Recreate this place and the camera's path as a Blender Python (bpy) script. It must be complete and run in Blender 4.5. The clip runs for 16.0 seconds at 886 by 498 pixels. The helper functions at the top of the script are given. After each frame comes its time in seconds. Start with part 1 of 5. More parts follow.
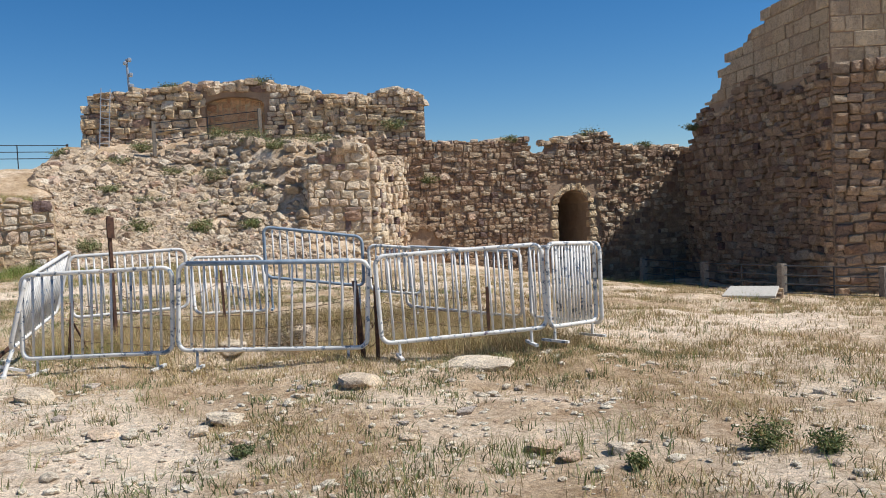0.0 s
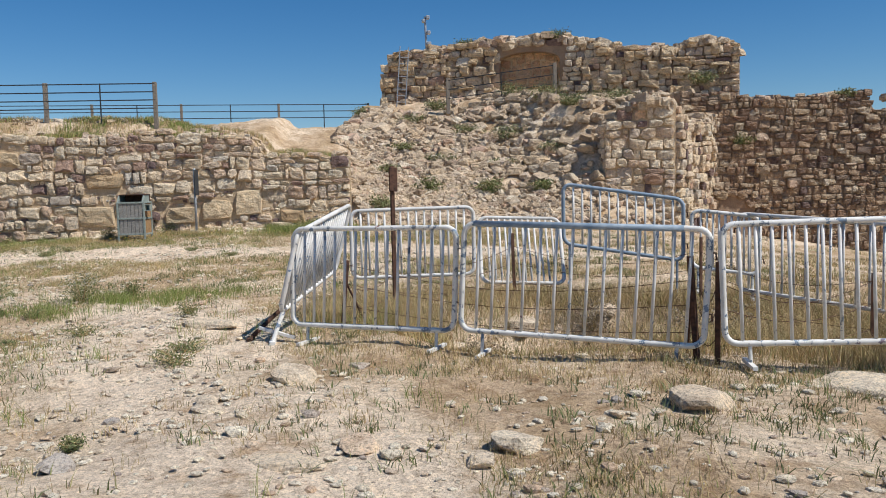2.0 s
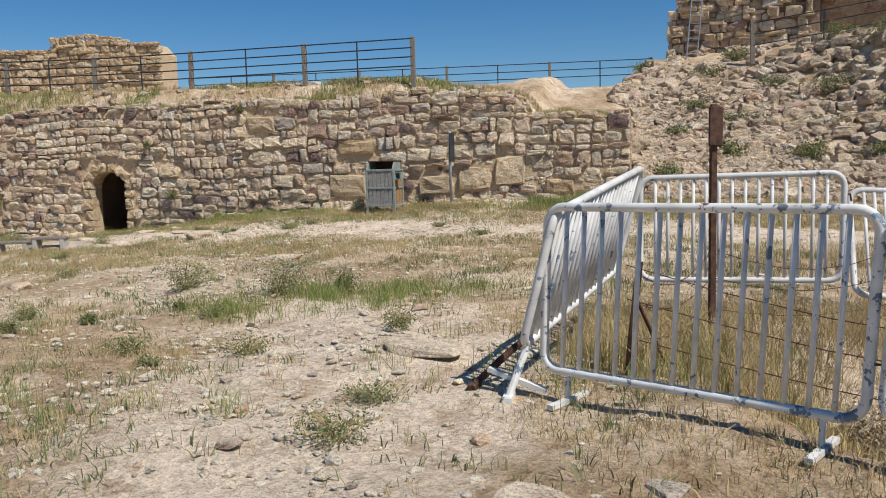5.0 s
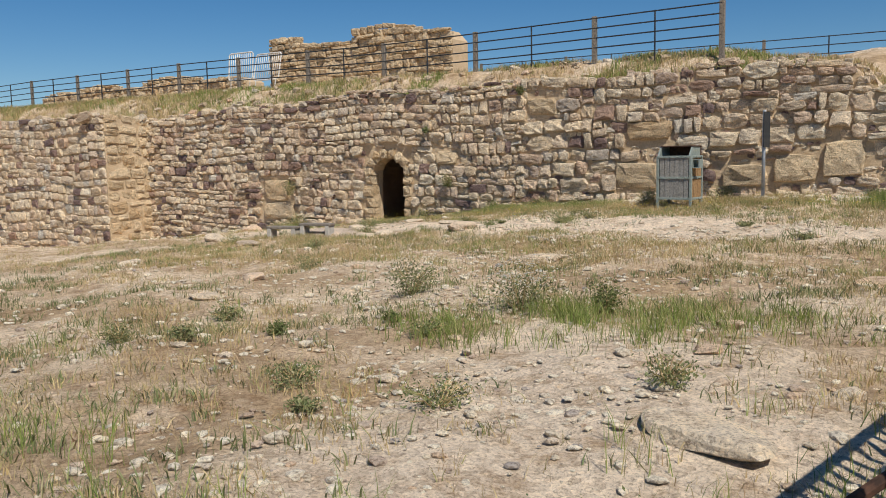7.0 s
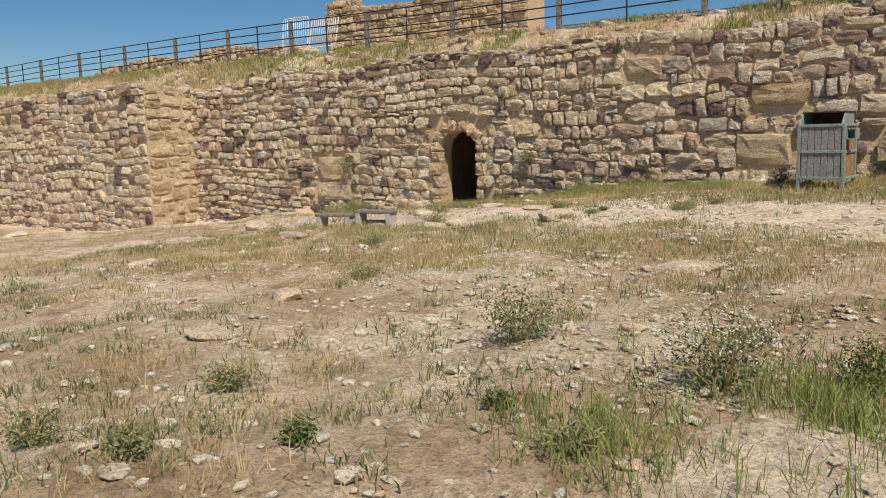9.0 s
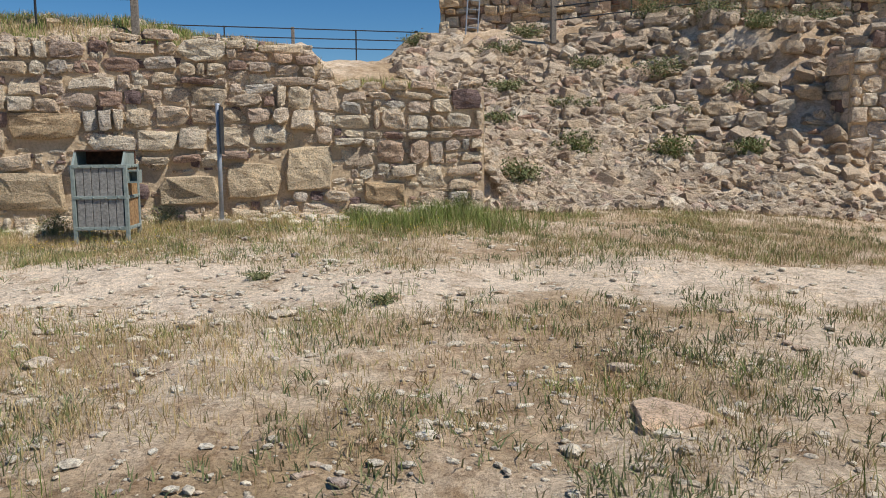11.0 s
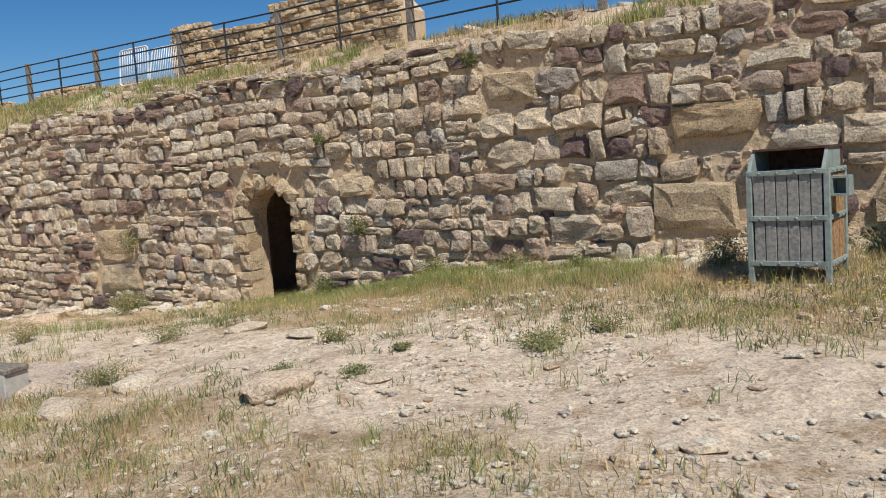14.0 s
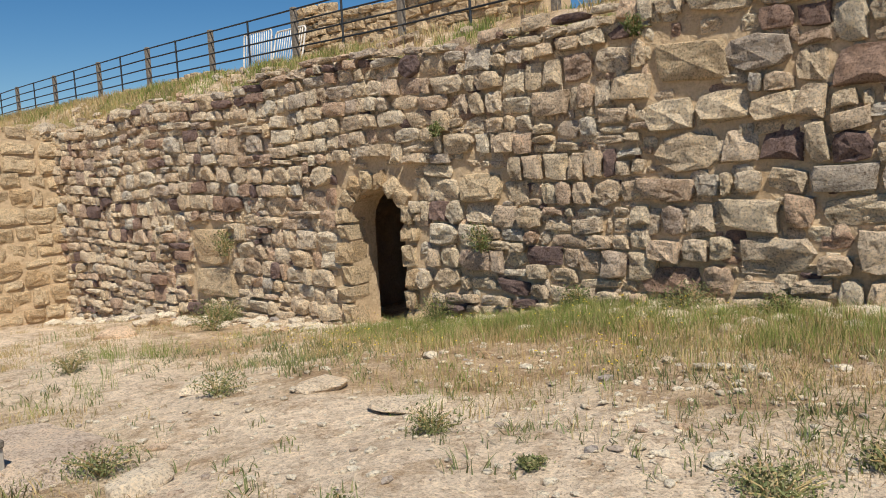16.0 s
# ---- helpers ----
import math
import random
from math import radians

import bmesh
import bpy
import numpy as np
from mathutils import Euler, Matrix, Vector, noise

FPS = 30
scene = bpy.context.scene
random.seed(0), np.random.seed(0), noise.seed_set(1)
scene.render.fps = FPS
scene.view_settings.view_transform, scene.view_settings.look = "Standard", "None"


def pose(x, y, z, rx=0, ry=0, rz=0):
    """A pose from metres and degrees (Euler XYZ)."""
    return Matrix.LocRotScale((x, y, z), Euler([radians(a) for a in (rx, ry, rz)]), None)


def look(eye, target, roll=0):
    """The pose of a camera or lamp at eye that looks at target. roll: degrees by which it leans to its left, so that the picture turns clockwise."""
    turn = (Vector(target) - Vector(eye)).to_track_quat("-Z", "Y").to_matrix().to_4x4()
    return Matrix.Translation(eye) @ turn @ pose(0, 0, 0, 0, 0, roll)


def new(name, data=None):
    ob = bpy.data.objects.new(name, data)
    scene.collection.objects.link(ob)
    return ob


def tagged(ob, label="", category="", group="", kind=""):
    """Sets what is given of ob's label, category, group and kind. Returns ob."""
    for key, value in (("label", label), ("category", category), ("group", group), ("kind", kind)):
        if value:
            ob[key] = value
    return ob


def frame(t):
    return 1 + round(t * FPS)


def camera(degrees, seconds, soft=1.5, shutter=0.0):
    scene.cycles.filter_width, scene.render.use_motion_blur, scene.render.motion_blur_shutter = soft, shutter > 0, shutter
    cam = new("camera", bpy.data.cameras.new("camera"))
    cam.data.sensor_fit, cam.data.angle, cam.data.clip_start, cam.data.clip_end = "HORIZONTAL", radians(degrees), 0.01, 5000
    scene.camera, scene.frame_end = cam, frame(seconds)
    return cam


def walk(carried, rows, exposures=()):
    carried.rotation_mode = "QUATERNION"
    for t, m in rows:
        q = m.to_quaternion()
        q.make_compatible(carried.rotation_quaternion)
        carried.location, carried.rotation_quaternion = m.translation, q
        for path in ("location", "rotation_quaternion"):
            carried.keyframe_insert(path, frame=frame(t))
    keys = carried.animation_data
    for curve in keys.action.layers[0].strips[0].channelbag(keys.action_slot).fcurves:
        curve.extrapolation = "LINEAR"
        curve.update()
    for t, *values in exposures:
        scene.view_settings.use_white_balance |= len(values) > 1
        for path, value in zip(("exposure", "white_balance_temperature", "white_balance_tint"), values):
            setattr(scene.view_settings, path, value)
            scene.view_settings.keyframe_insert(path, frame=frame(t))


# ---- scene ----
cam = camera(56.9, 16.0, 0.95)
METRES, EYE, TILT, LEAN, TURN = 20.0, 1.6, -4.045, 6.103, -25.816
ROWS = [
    (0.0, 0.0, 0.0, 0.0, -0.07, 1.22, -3.49),
    (0.5, -0.0117, 0.0258, -0.0005, 5.27, -0.84, -3.76),
    (1.0, -0.0181, 0.0542, -0.0, 11.59, -1.6, -4.53),
    (1.5, -0.0258, 0.0792, -0.0016, 16.09, -1.99, -5.47),
    (2.0, -0.034, 0.1101, -0.0024, 19.64, -2.78, -5.84),
    (2.5, -0.0506, 0.1407, -0.0039, 22.66, -3.92, -5.92),
    (3.0, -0.0634, 0.168, -0.0045, 28.06, -5.36, -6.3),
    (3.5, -0.0798, 0.193, -0.0059, 34.16, -5.76, -5.8),
    (3.7, -0.0847, 0.2035, -0.0058, 36.15, -6.05, -6.0),
    (5.8, -0.1444, 0.3142, -0.0093, 40.99, -7.4, -5.6),
    (6.0, -0.1501, 0.3247, -0.0095, 43.41, -7.71, -5.4),
    (6.5, -0.1675, 0.3465, -0.011, 50.93, -8.34, -5.66),
    (7.0, -0.192, 0.3621, -0.0162, 59.39, -9.31, -5.44),
    (7.5, -0.2233, 0.3801, -0.0218, 66.65, -10.56, -4.91),
    (8.0, -0.2559, 0.3957, -0.0258, 66.22, -11.39, -4.81),
    (8.5, -0.291, 0.4094, -0.027, 66.12, -11.95, -4.61),
    (9.0, -0.3231, 0.418, -0.027, 63.61, -11.49, -4.76),
    (9.5, -0.3488, 0.4339, -0.027, 56.28, -9.45, -4.33),
    (10.0, -0.3702, 0.4553, -0.0232, 40.13, -7.38, -5.6),
    (10.2, -0.377, 0.4659, -0.0226, 33.61, -6.6, -5.5),
    (11.25, -0.4135, 0.5235, -0.019, 14.0, -4.4, -6.8),
    (12.3, -0.4477, 0.5799, -0.0164, 22.11, -3.8, -7.4),
    (12.5, -0.4546, 0.5908, -0.0158, 27.06, -4.34, -7.5),
    (13.0, -0.4769, 0.6154, -0.0171, 41.58, -6.23, -6.47),
    (13.5, -0.5023, 0.6344, -0.0173, 54.28, -7.78, -3.73),
    (14.0, -0.5239, 0.6532, -0.018, 60.42, -9.04, -2.4),
    (14.5, -0.5512, 0.6689, -0.0194, 62.31, -10.7, -2.51),
    (15.0, -0.5766, 0.6834, -0.0196, 66.1, -10.96, -2.4),
    (15.5, -0.6026, 0.6967, -0.0201, 68.28, -10.67, -2.5),
    (16.0, -0.6341, 0.7074, -0.0214, 69.84, -10.06, -2.8),
]
walk(cam, [(t, pose(0, 0, EYE, TILT, LEAN, TURN) @ pose(METRES * x, METRES * y, METRES * z, 90 + pitch, roll, yaw)) for t, x, y, z, yaw, pitch, roll in ROWS],
     [(0, -0.02, 6100, 10), (2.5, -0.19, 6100, 10), (3.5, -0.22, 6150, 10), (6, -0.23, 6150, 10), (7, -0.27, 6450, 10), (8.5, -0.27, 6800, 10), (9, -0.26, 6800, 10), (10, -0.26, 6300, 10), (12.5, -0.11, 6100, 10), (14.5, -0.2, 6350, 10), (16, -0.16, 6750, 10)])

# ---- sky, sun ----
SUN_AZ, SUN_EL = 121.0, 54.0          # degrees from +y towards +x, and above the horizon
world = bpy.data.worlds.new("sky")
scene.world = world
world.use_nodes = True
wn = world.node_tree
sky = wn.nodes.new("ShaderNodeTexSky")
sky.sky_type = "NISHITA"
sky.sun_disc = False
sky.sun_elevation, sky.sun_rotation = radians(SUN_EL), radians(SUN_AZ)
sky.altitude, sky.air_density, sky.dust_density, sky.ozone_density = 900, 1.0, 0.0, 4.0
bg = wn.nodes["Background"]
bg.inputs[1].default_value = 0.09
clear = wn.nodes.new("ShaderNodeHueSaturation")
clear.inputs["Saturation"].default_value = 1.3
wn.links.new(sky.outputs[0], clear.inputs["Color"])
wn.links.new(clear.outputs[0], bg.inputs[0])
sun = new("sun", bpy.data.lights.new("sun", "SUN"))
sun.data.energy, sun.data.angle, sun.data.color = 5.45, radians(0.53), (1.0, 0.94, 0.84)
a, e = radians(SUN_AZ), radians(SUN_EL)
sun.matrix_world = look((math.sin(a) * math.cos(e) * 80, math.cos(a) * math.cos(e) * 80, math.sin(e) * 80), (0, 0, 0))
scene.view_settings.exposure = 0.0

# ---- materials ----
def shader(name, rough=0.9, metal=0.0):
    m = bpy.data.materials.new(name)
    m.use_nodes = True
    b = m.node_tree.nodes["Principled BSDF"]
    b.inputs["Roughness"].default_value, b.inputs["Metallic"].default_value = rough, metal
    b.inputs["Specular IOR Level"].default_value = 0.25 if not metal else 0.5
    return m, m.node_tree, b


def node(nt, kind, **inputs):
    n = nt.nodes.new("ShaderNode" + kind)
    for k, v in inputs.items():
        n.inputs[k.replace("_", " ")].default_value = v
    return n


def ramp(nt, source, stops):
    r = nt.nodes.new("ShaderNodeValToRGB")
    while len(r.color_ramp.elements) < len(stops):
        r.color_ramp.elements.new(0.5)
    for el, (p, c) in zip(r.color_ramp.elements, stops):
        el.position, el.color = p, (*c, 1)
    nt.links.new(source, r.inputs[0])
    return r.outputs[0]


def mixed(nt, how, fac, a_, b_):
    m = nt.nodes.new("ShaderNodeMix")
    m.data_type, m.blend_type = "RGBA", how
    for i, v in ((0, fac), (6, a_), (7, b_)):
        if isinstance(v, (int, float)):
            m.inputs[i].default_value = v
        elif isinstance(v, tuple):
            m.inputs[i].default_value = (*v, 1)
        else:
            nt.links.new(v, m.inputs[i])
    return m.outputs[2]


def noise_tex(nt, vec, scale, detail=4.0, rough=0.6):
    n = node(nt, "TexNoise", Scale=scale, Detail=detail, Roughness=rough)
    nt.links.new(vec, n.inputs["Vector"])
    return n.outputs["Fac"]


def place_of(nt):
    """World position, the same scale on scaled copies."""
    return nt.nodes.new("ShaderNodeNewGeometry").outputs["Position"]


def bump(nt, b, height, strength, distance, before=None):
    n = node(nt, "Bump", Strength=strength, Distance=distance)
    nt.links.new(height, n.inputs["Height"])
    if before:
        nt.links.new(before, n.inputs["Normal"])
    nt.links.new(n.outputs[0], b.inputs["Normal"])
    return n.outputs[0]


def piece_random(nt):
    """One random number a piece, whether it is an object or an island of a joined mesh."""
    o = nt.nodes.new("ShaderNodeObjectInfo").outputs["Random"]
    g = nt.nodes.new("ShaderNodeNewGeometry").outputs["Random Per Island"]
    s_ = nt.nodes.new("ShaderNodeMath")
    s_.operation = "ADD"
    f_ = nt.nodes.new("ShaderNodeMath")
    f_.operation = "FRACT"
    nt.links.new(o, s_.inputs[0]), nt.links.new(g, s_.inputs[1]), nt.links.new(s_.outputs[0], f_.inputs[0])
    return f_.outputs[0]


def stone_material(name, stops, stain=0.5, pits=1.0):
    m, nt, b = shader(name, 0.92)
    p = place_of(nt)
    col = ramp(nt, piece_random(nt), stops)
    col = mixed(nt, "MULTIPLY", 0.8, col, ramp(nt, noise_tex(nt, p, 6, 7, 0.72), [(0.32, (0.62, 0.54, 0.46)), (0.48, (1, 1, 1)), (0.7, (1.3, 1.24, 1.12))]))
    col = mixed(nt, "MULTIPLY", stain, col, ramp(nt, noise_tex(nt, p, 1.3, 5, 0.65), [(0.33, (0.6, 0.53, 0.47)), (0.48, (1, 1, 1)), (0.7, (1.14, 1.06, 0.94))]))
    col = mixed(nt, "MULTIPLY", 0.7, col, ramp(nt, noise_tex(nt, p, 48, 4, 0.75), [(0.38, (0.42, 0.38, 0.34)), (0.48, (1, 1, 1)), (0.64, (1.28, 1.26, 1.2))]))
    nt.links.new(col, b.inputs["Base Color"])
    lay = nt.nodes.new("ShaderNodeMapping")
    lay.inputs["Scale"].default_value = (1, 1, 2.6)
    nt.links.new(p, lay.inputs["Vector"])
    n1 = bump(nt, b, noise_tex(nt, lay.outputs[0], 6, 8, 0.72), 1.0 * pits, 0.09)
    v = node(nt, "TexVoronoi", Scale=30.0)
    nt.links.new(p, v.inputs["Vector"])
    n2 = bump(nt, b, v.outputs["Distance"], 0.45 * pits, 0.02, n1)
    bump(nt, b, noise_tex(nt, p, 42, 5, 0.75), 0.9 * pits, 0.02, n2)
    return m


M_STONE = stone_material("wall_stone", [(0.0, (0.70, 0.56, 0.40)), (0.2, (0.80, 0.68, 0.51)), (0.4, (0.73, 0.58, 0.43)), (0.58, (0.83, 0.74, 0.59)), (0.74, (0.66, 0.48, 0.35)), (0.84, (0.66, 0.62, 0.54)), (0.91, (0.52, 0.36, 0.27)), (0.95, (0.27, 0.19, 0.17)), (1.0, (0.20, 0.15, 0.15))])
M_LIGHT = stone_material("pale_stone", [(0.0, (0.64, 0.50, 0.33)), (0.5, (0.72, 0.58, 0.40)), (1.0, (0.60, 0.44, 0.27))], 0.35)
M_BROWN = stone_material("brown_stone", [(0.0, (0.35, 0.25, 0.17)), (0.35, (0.46, 0.34, 0.24)), (0.6, (0.28, 0.185, 0.135)), (0.8, (0.54, 0.44, 0.32)), (1.0, (0.16, 0.11, 0.10))], 0.6)
M_ORANGE = stone_material("orange_stone", [(0.0, (0.62, 0.40, 0.24)), (0.5, (0.70, 0.50, 0.32)), (1.0, (0.50, 0.30, 0.19))], 0.4)
M_ASHLAR = stone_material("squared_stone", [(0.0, (0.50, 0.41, 0.29)), (0.5, (0.58, 0.48, 0.35)), (1.0, (0.44, 0.34, 0.24))], 0.5)
M_RUBBLE = stone_material("rubble_stone", [(0.0, (0.54, 0.42, 0.29)), (0.35, (0.68, 0.56, 0.42)), (0.7, (0.42, 0.32, 0.23)), (0.85, (0.75, 0.66, 0.53)), (1.0, (0.56, 0.38, 0.28))], 0.6)
M_FIELD = stone_material("field_stone", [(0.0, (0.66, 0.57, 0.44)), (0.5, (0.78, 0.71, 0.58)), (0.75, (0.70, 0.62, 0.50)), (0.9, (0.60, 0.44, 0.31)), (1.0, (0.42, 0.38, 0.35))], 0.35, 0.7)

M_ROCK = stone_material("loose_limestone", [(0.0, (0.68, 0.56, 0.42)), (0.5, (0.75, 0.65, 0.51)), (0.8, (0.66, 0.49, 0.35)), (1.0, (0.54, 0.48, 0.42))], 0.5, 0.7)


def mortar_material(name, c1, c2):
    m, nt, b = shader(name, 0.95)
    p = place_of(nt)
    col = ramp(nt, noise_tex(nt, p, 1.6, 6, 0.65), [(0.3, c1), (0.7, c2)])
    col = mixed(nt, "MULTIPLY", 0.6, col, ramp(nt, noise_tex(nt, p, 30, 4, 0.7), [(0.3, (0.6, 0.57, 0.54)), (0.6, (1.1, 1.1, 1.1))]))
    nt.links.new(col, b.inputs["Base Color"])
    n1 = bump(nt, b, noise_tex(nt, p, 6, 5, 0.65), 0.9, 0.06)
    bump(nt, b, noise_tex(nt, p, 40, 4, 0.7), 0.7, 0.012, n1)
    return m


M_MORTAR = mortar_material("lime_mortar", (0.50, 0.37, 0.23), (0.66, 0.51, 0.34))
M_DARKMORTAR = mortar_material("old_mortar", (0.30, 0.21, 0.145), (0.43, 0.32, 0.225))


def ground_material():
    """Stony soil: pale trodden gravel, brown soil and litter between; a paler lane along the wall."""
    m, nt, b = shader("dry_ground", 0.97)
    p = place_of(nt)
    xyz = nt.nodes.new("ShaderNodeSeparateXYZ")
    nt.links.new(p, xyz.inputs[0])

    def math_(op, a_, b_):
        n = nt.nodes.new("ShaderNodeMath")
        n.operation = op
        for i, v in enumerate((a_, b_)):
            if isinstance(v, (int, float)):
                n.inputs[i].default_value = v
            else:
                nt.links.new(v, n.inputs[i])
        return n.outputs[0]

    wave = math_("MULTIPLY", noise_tex(nt, p, 0.5, 3, 0.6), 2.4)
    off = math_("ADD", math_("SUBTRACT", math_("SUBTRACT", xyz.outputs["Y"], math_("MULTIPLY", xyz.outputs["X"], -0.12)), 21.07), wave)
    lane = math_("SUBTRACT", 1.0, math_("MULTIPLY", math_("ABSOLUTE", off, 0), 0.75))
    big = noise_tex(nt, p, 0.45, 6, 0.68)
    mask = math_("ADD", big, math_("MULTIPLY", math_("MAXIMUM", lane, 0.0), 0.22))
    # trodden places: centre, half lengths
    for cx, cy, ax, ay in ((-1.7, 11.0, 1.6, 2.8), (-2.7, 13.3, 0.9, 0.8), (-0.5, 6.6, 1.7, 2.6), (-7.3, 21.1, 3.4, 1.5), (9.4, 10.2, 3.0, 1.8)):
        dx = math_("DIVIDE", math_("SUBTRACT", xyz.outputs["X"], cx), ax)
        dy = math_("DIVIDE", math_("SUBTRACT", xyz.outputs["Y"], cy), ay)
        near = math_("SUBTRACT", 1.0, math_("ADD", math_("MULTIPLY", dx, dx), math_("MULTIPLY", dy, dy)))
        mask = math_("ADD", mask, math_("MULTIPLY", math_("MAXIMUM", near, 0.0), 0.4))
    col = ramp(nt, mask, [(0.36, (0.44, 0.315, 0.185)), (0.47, (0.56, 0.42, 0.28)), (0.57, (0.72, 0.585, 0.43)), (0.7, (0.80, 0.66, 0.505))])
    col = mixed(nt, "MULTIPLY", 0.85, col, ramp(nt, noise_tex(nt, p, 3.2, 7, 0.74), [(0.34, (0.60, 0.50, 0.39)), (0.50, (1, 1, 1)), (0.7, (1.16, 1.13, 1.08))]))
    v = node(nt, "TexVoronoi", Scale=24.0)
    nt.links.new(p, v.inputs["Vector"])
    col = mixed(nt, "MULTIPLY", 0.55, col, ramp(nt, v.outputs["Color"], [(0.15, (0.62, 0.56, 0.5)), (0.5, (1, 1, 1)), (0.9, (1.25, 1.23, 1.18))]))
    col = mixed(nt, "MULTIPLY", 0.8, col, ramp(nt, noise_tex(nt, p, 55, 5, 0.78), [(0.36, (0.45, 0.4, 0.35)), (0.5, (1, 1, 1)), (0.64, (1.2, 1.2, 1.18))]))
    nt.links.new(col, b.inputs["Base Color"])
    n1 = bump(nt, b, noise_tex(nt, p, 5, 7, 0.7), 0.45, 0.07)
    n2 = bump(nt, b, v.outputs["Distance"], 0.6, 0.015, n1)
    bump(nt, b, noise_tex(nt, p, 60, 5, 0.75), 1.0, 0.02, n2)
    return m


M_GROUND = ground_material()


def plain(name, c1, c2, scale=20.0, rough=0.6, metal=0.0, relief=0.2):
    m, nt, b = shader(name, rough, metal)
    p = place_of(nt)
    f = noise_tex(nt, p, scale, 5, 0.65)
    nt.links.new(ramp(nt, f, [(0.35, c1), (0.65, c2)]), b.inputs["Base Color"])
    bump(nt, b, f, relief, 0.004)
    return m


def painted_steel(name, chip, dull, clean):
    m, nt, b = shader(name, 0.5)
    p = place_of(nt)
    chips = ramp(nt, noise_tex(nt, p, 11, 5, 0.7), [(chip, (0, 0, 0)), (chip + 0.02, (1, 1, 1))])
    dirt = ramp(nt, noise_tex(nt, p, 5, 4, 0.6), [(0.3, dull), (0.6, clean)])
    under = ramp(nt, noise_tex(nt, p, 3, 3, 0.6), [(0.4, (0.16, 0.18, 0.20)), (0.6, (0.20, 0.27, 0.36)), (0.72, (0.20, 0.06, 0.04))])
    nt.links.new(mixed(nt, "MIX", chips, dirt, under), b.inputs["Base Color"])
    bump(nt, b, chips, 0.3, 0.003)
    return m


M_WHITE = painted_steel("chipped_white_paint", 0.565, (0.60, 0.58, 0.53), (0.80, 0.78, 0.73))
M_BLUE = plain("blue_grey_paint", (0.18, 0.25, 0.33), (0.34, 0.40, 0.46), 9, 0.5)
M_RUST = plain("rusty_steel", (0.05, 0.03, 0.022), (0.14, 0.07, 0.045), 18, 0.85)
M_DARK = plain("dark_painted_steel", (0.02, 0.024, 0.03), (0.05, 0.055, 0.06), 18, 0.6)
M_POSTWOOD = plain("weathered_post_wood", (0.13, 0.11, 0.09), (0.30, 0.26, 0.21), 26, 0.9, 0, 0.6)
M_GREYWOOD = plain("silvered_wood", (0.19, 0.18, 0.165), (0.36, 0.345, 0.31), 30, 0.9, 0, 0.6)
# warm brown carrying the look of direct sun, for one side of the bin
M_SUNSIDEWOOD = plain("brown_wood", (0.20, 0.11, 0.05), (0.44, 0.28, 0.14), 22, 0.85, 0, 0.5)
M_GREEN = plain("grey_green_steel", (0.20, 0.24, 0.215), (0.32, 0.355, 0.32), 16, 0.6)
M_GALV = plain("galvanised_steel", (0.30, 0.33, 0.37), (0.44, 0.47, 0.50), 12, 0.45, 0.4)
M_BLACK = plain("dark_interior", (0.015, 0.013, 0.012), (0.03, 0.026, 0.022), 10, 0.95)
M_CONCRETE = plain("concrete", (0.40, 0.37, 0.32), (0.55, 0.51, 0.45), 14, 0.95, 0, 0.5)


def leaf_material(name, stops):
    m, nt, b = shader(name, 0.75)
    p = place_of(nt)
    col = ramp(nt, piece_random(nt), stops)
    col = mixed(nt, "MULTIPLY", 0.9, col, ramp(nt, noise_tex(nt, p, 1.1, 5, 0.7), [(0.36, (0.62, 0.66, 0.6)), (0.46, (0.9, 0.84, 0.75)), (0.56, (1, 1, 1)), (0.68, (1.14, 1.02, 0.86))]))
    nt.links.new(col, b.inputs["Base Color"])
    return m


M_STRAW = leaf_material("dry_grass", [(0.0, (0.48, 0.37, 0.18)), (0.35, (0.60, 0.47, 0.25)), (0.55, (0.40, 0.29, 0.15)), (0.72, (0.46, 0.33, 0.21)), (0.82, (0.34, 0.31, 0.13)), (1.0, (0.24, 0.26, 0.10))])
M_GRASS = leaf_material("green_grass", [(0.0, (0.14, 0.20, 0.04)), (0.45, (0.22, 0.28, 0.07)), (0.75, (0.28, 0.32, 0.10)), (0.92, (0.40, 0.36, 0.16)), (1.0, (0.52, 0.42, 0.22))])
M_SAGE = leaf_material("grey_green_leaves", [(0.0, (0.12, 0.15, 0.06)), (0.5, (0.19, 0.22, 0.09)), (0.85, (0.27, 0.27, 0.14)), (1.0, (0.40, 0.33, 0.19))])
M_BRUSH = leaf_material("dry_brush", [(0.0, (0.20, 0.165, 0.12)), (0.6, (0.32, 0.27, 0.20)), (1.0, (0.45, 0.37, 0.26))])
M_BUSH = leaf_material("bush_leaves", [(0.0, (0.08, 0.115, 0.035)), (0.6, (0.15, 0.185, 0.06)), (0.85, (0.24, 0.25, 0.11)), (1.0, (0.38, 0.32, 0.18))])

# ---- mesh helpers ----
RNG = np.random.default_rng(7)


def mesh_object(name, verts, faces, material, parent=None, smooth=False):
    me = bpy.data.meshes.new(name)
    me.from_pydata([tuple(v) for v in verts], [], faces)
    me.materials.append(material)
    if smooth:
        me.polygons.foreach_set("use_smooth", [True] * len(me.polygons))
    me.update()
    ob = new(name, me)
    ob.parent = parent
    return ob


def part(name, bm, material, parent=None, label="", smooth=False):
    me = bpy.data.meshes.new(name)
    bmesh.ops.recalc_face_normals(bm, faces=bm.faces)
    for f in bm.faces:
        f.smooth = smooth
    bm.to_mesh(me)
    bm.free()
    me.materials.append(material)
    ob = new(name, me)
    ob.parent = parent
    if label:
        ob["label"] = label
    return ob


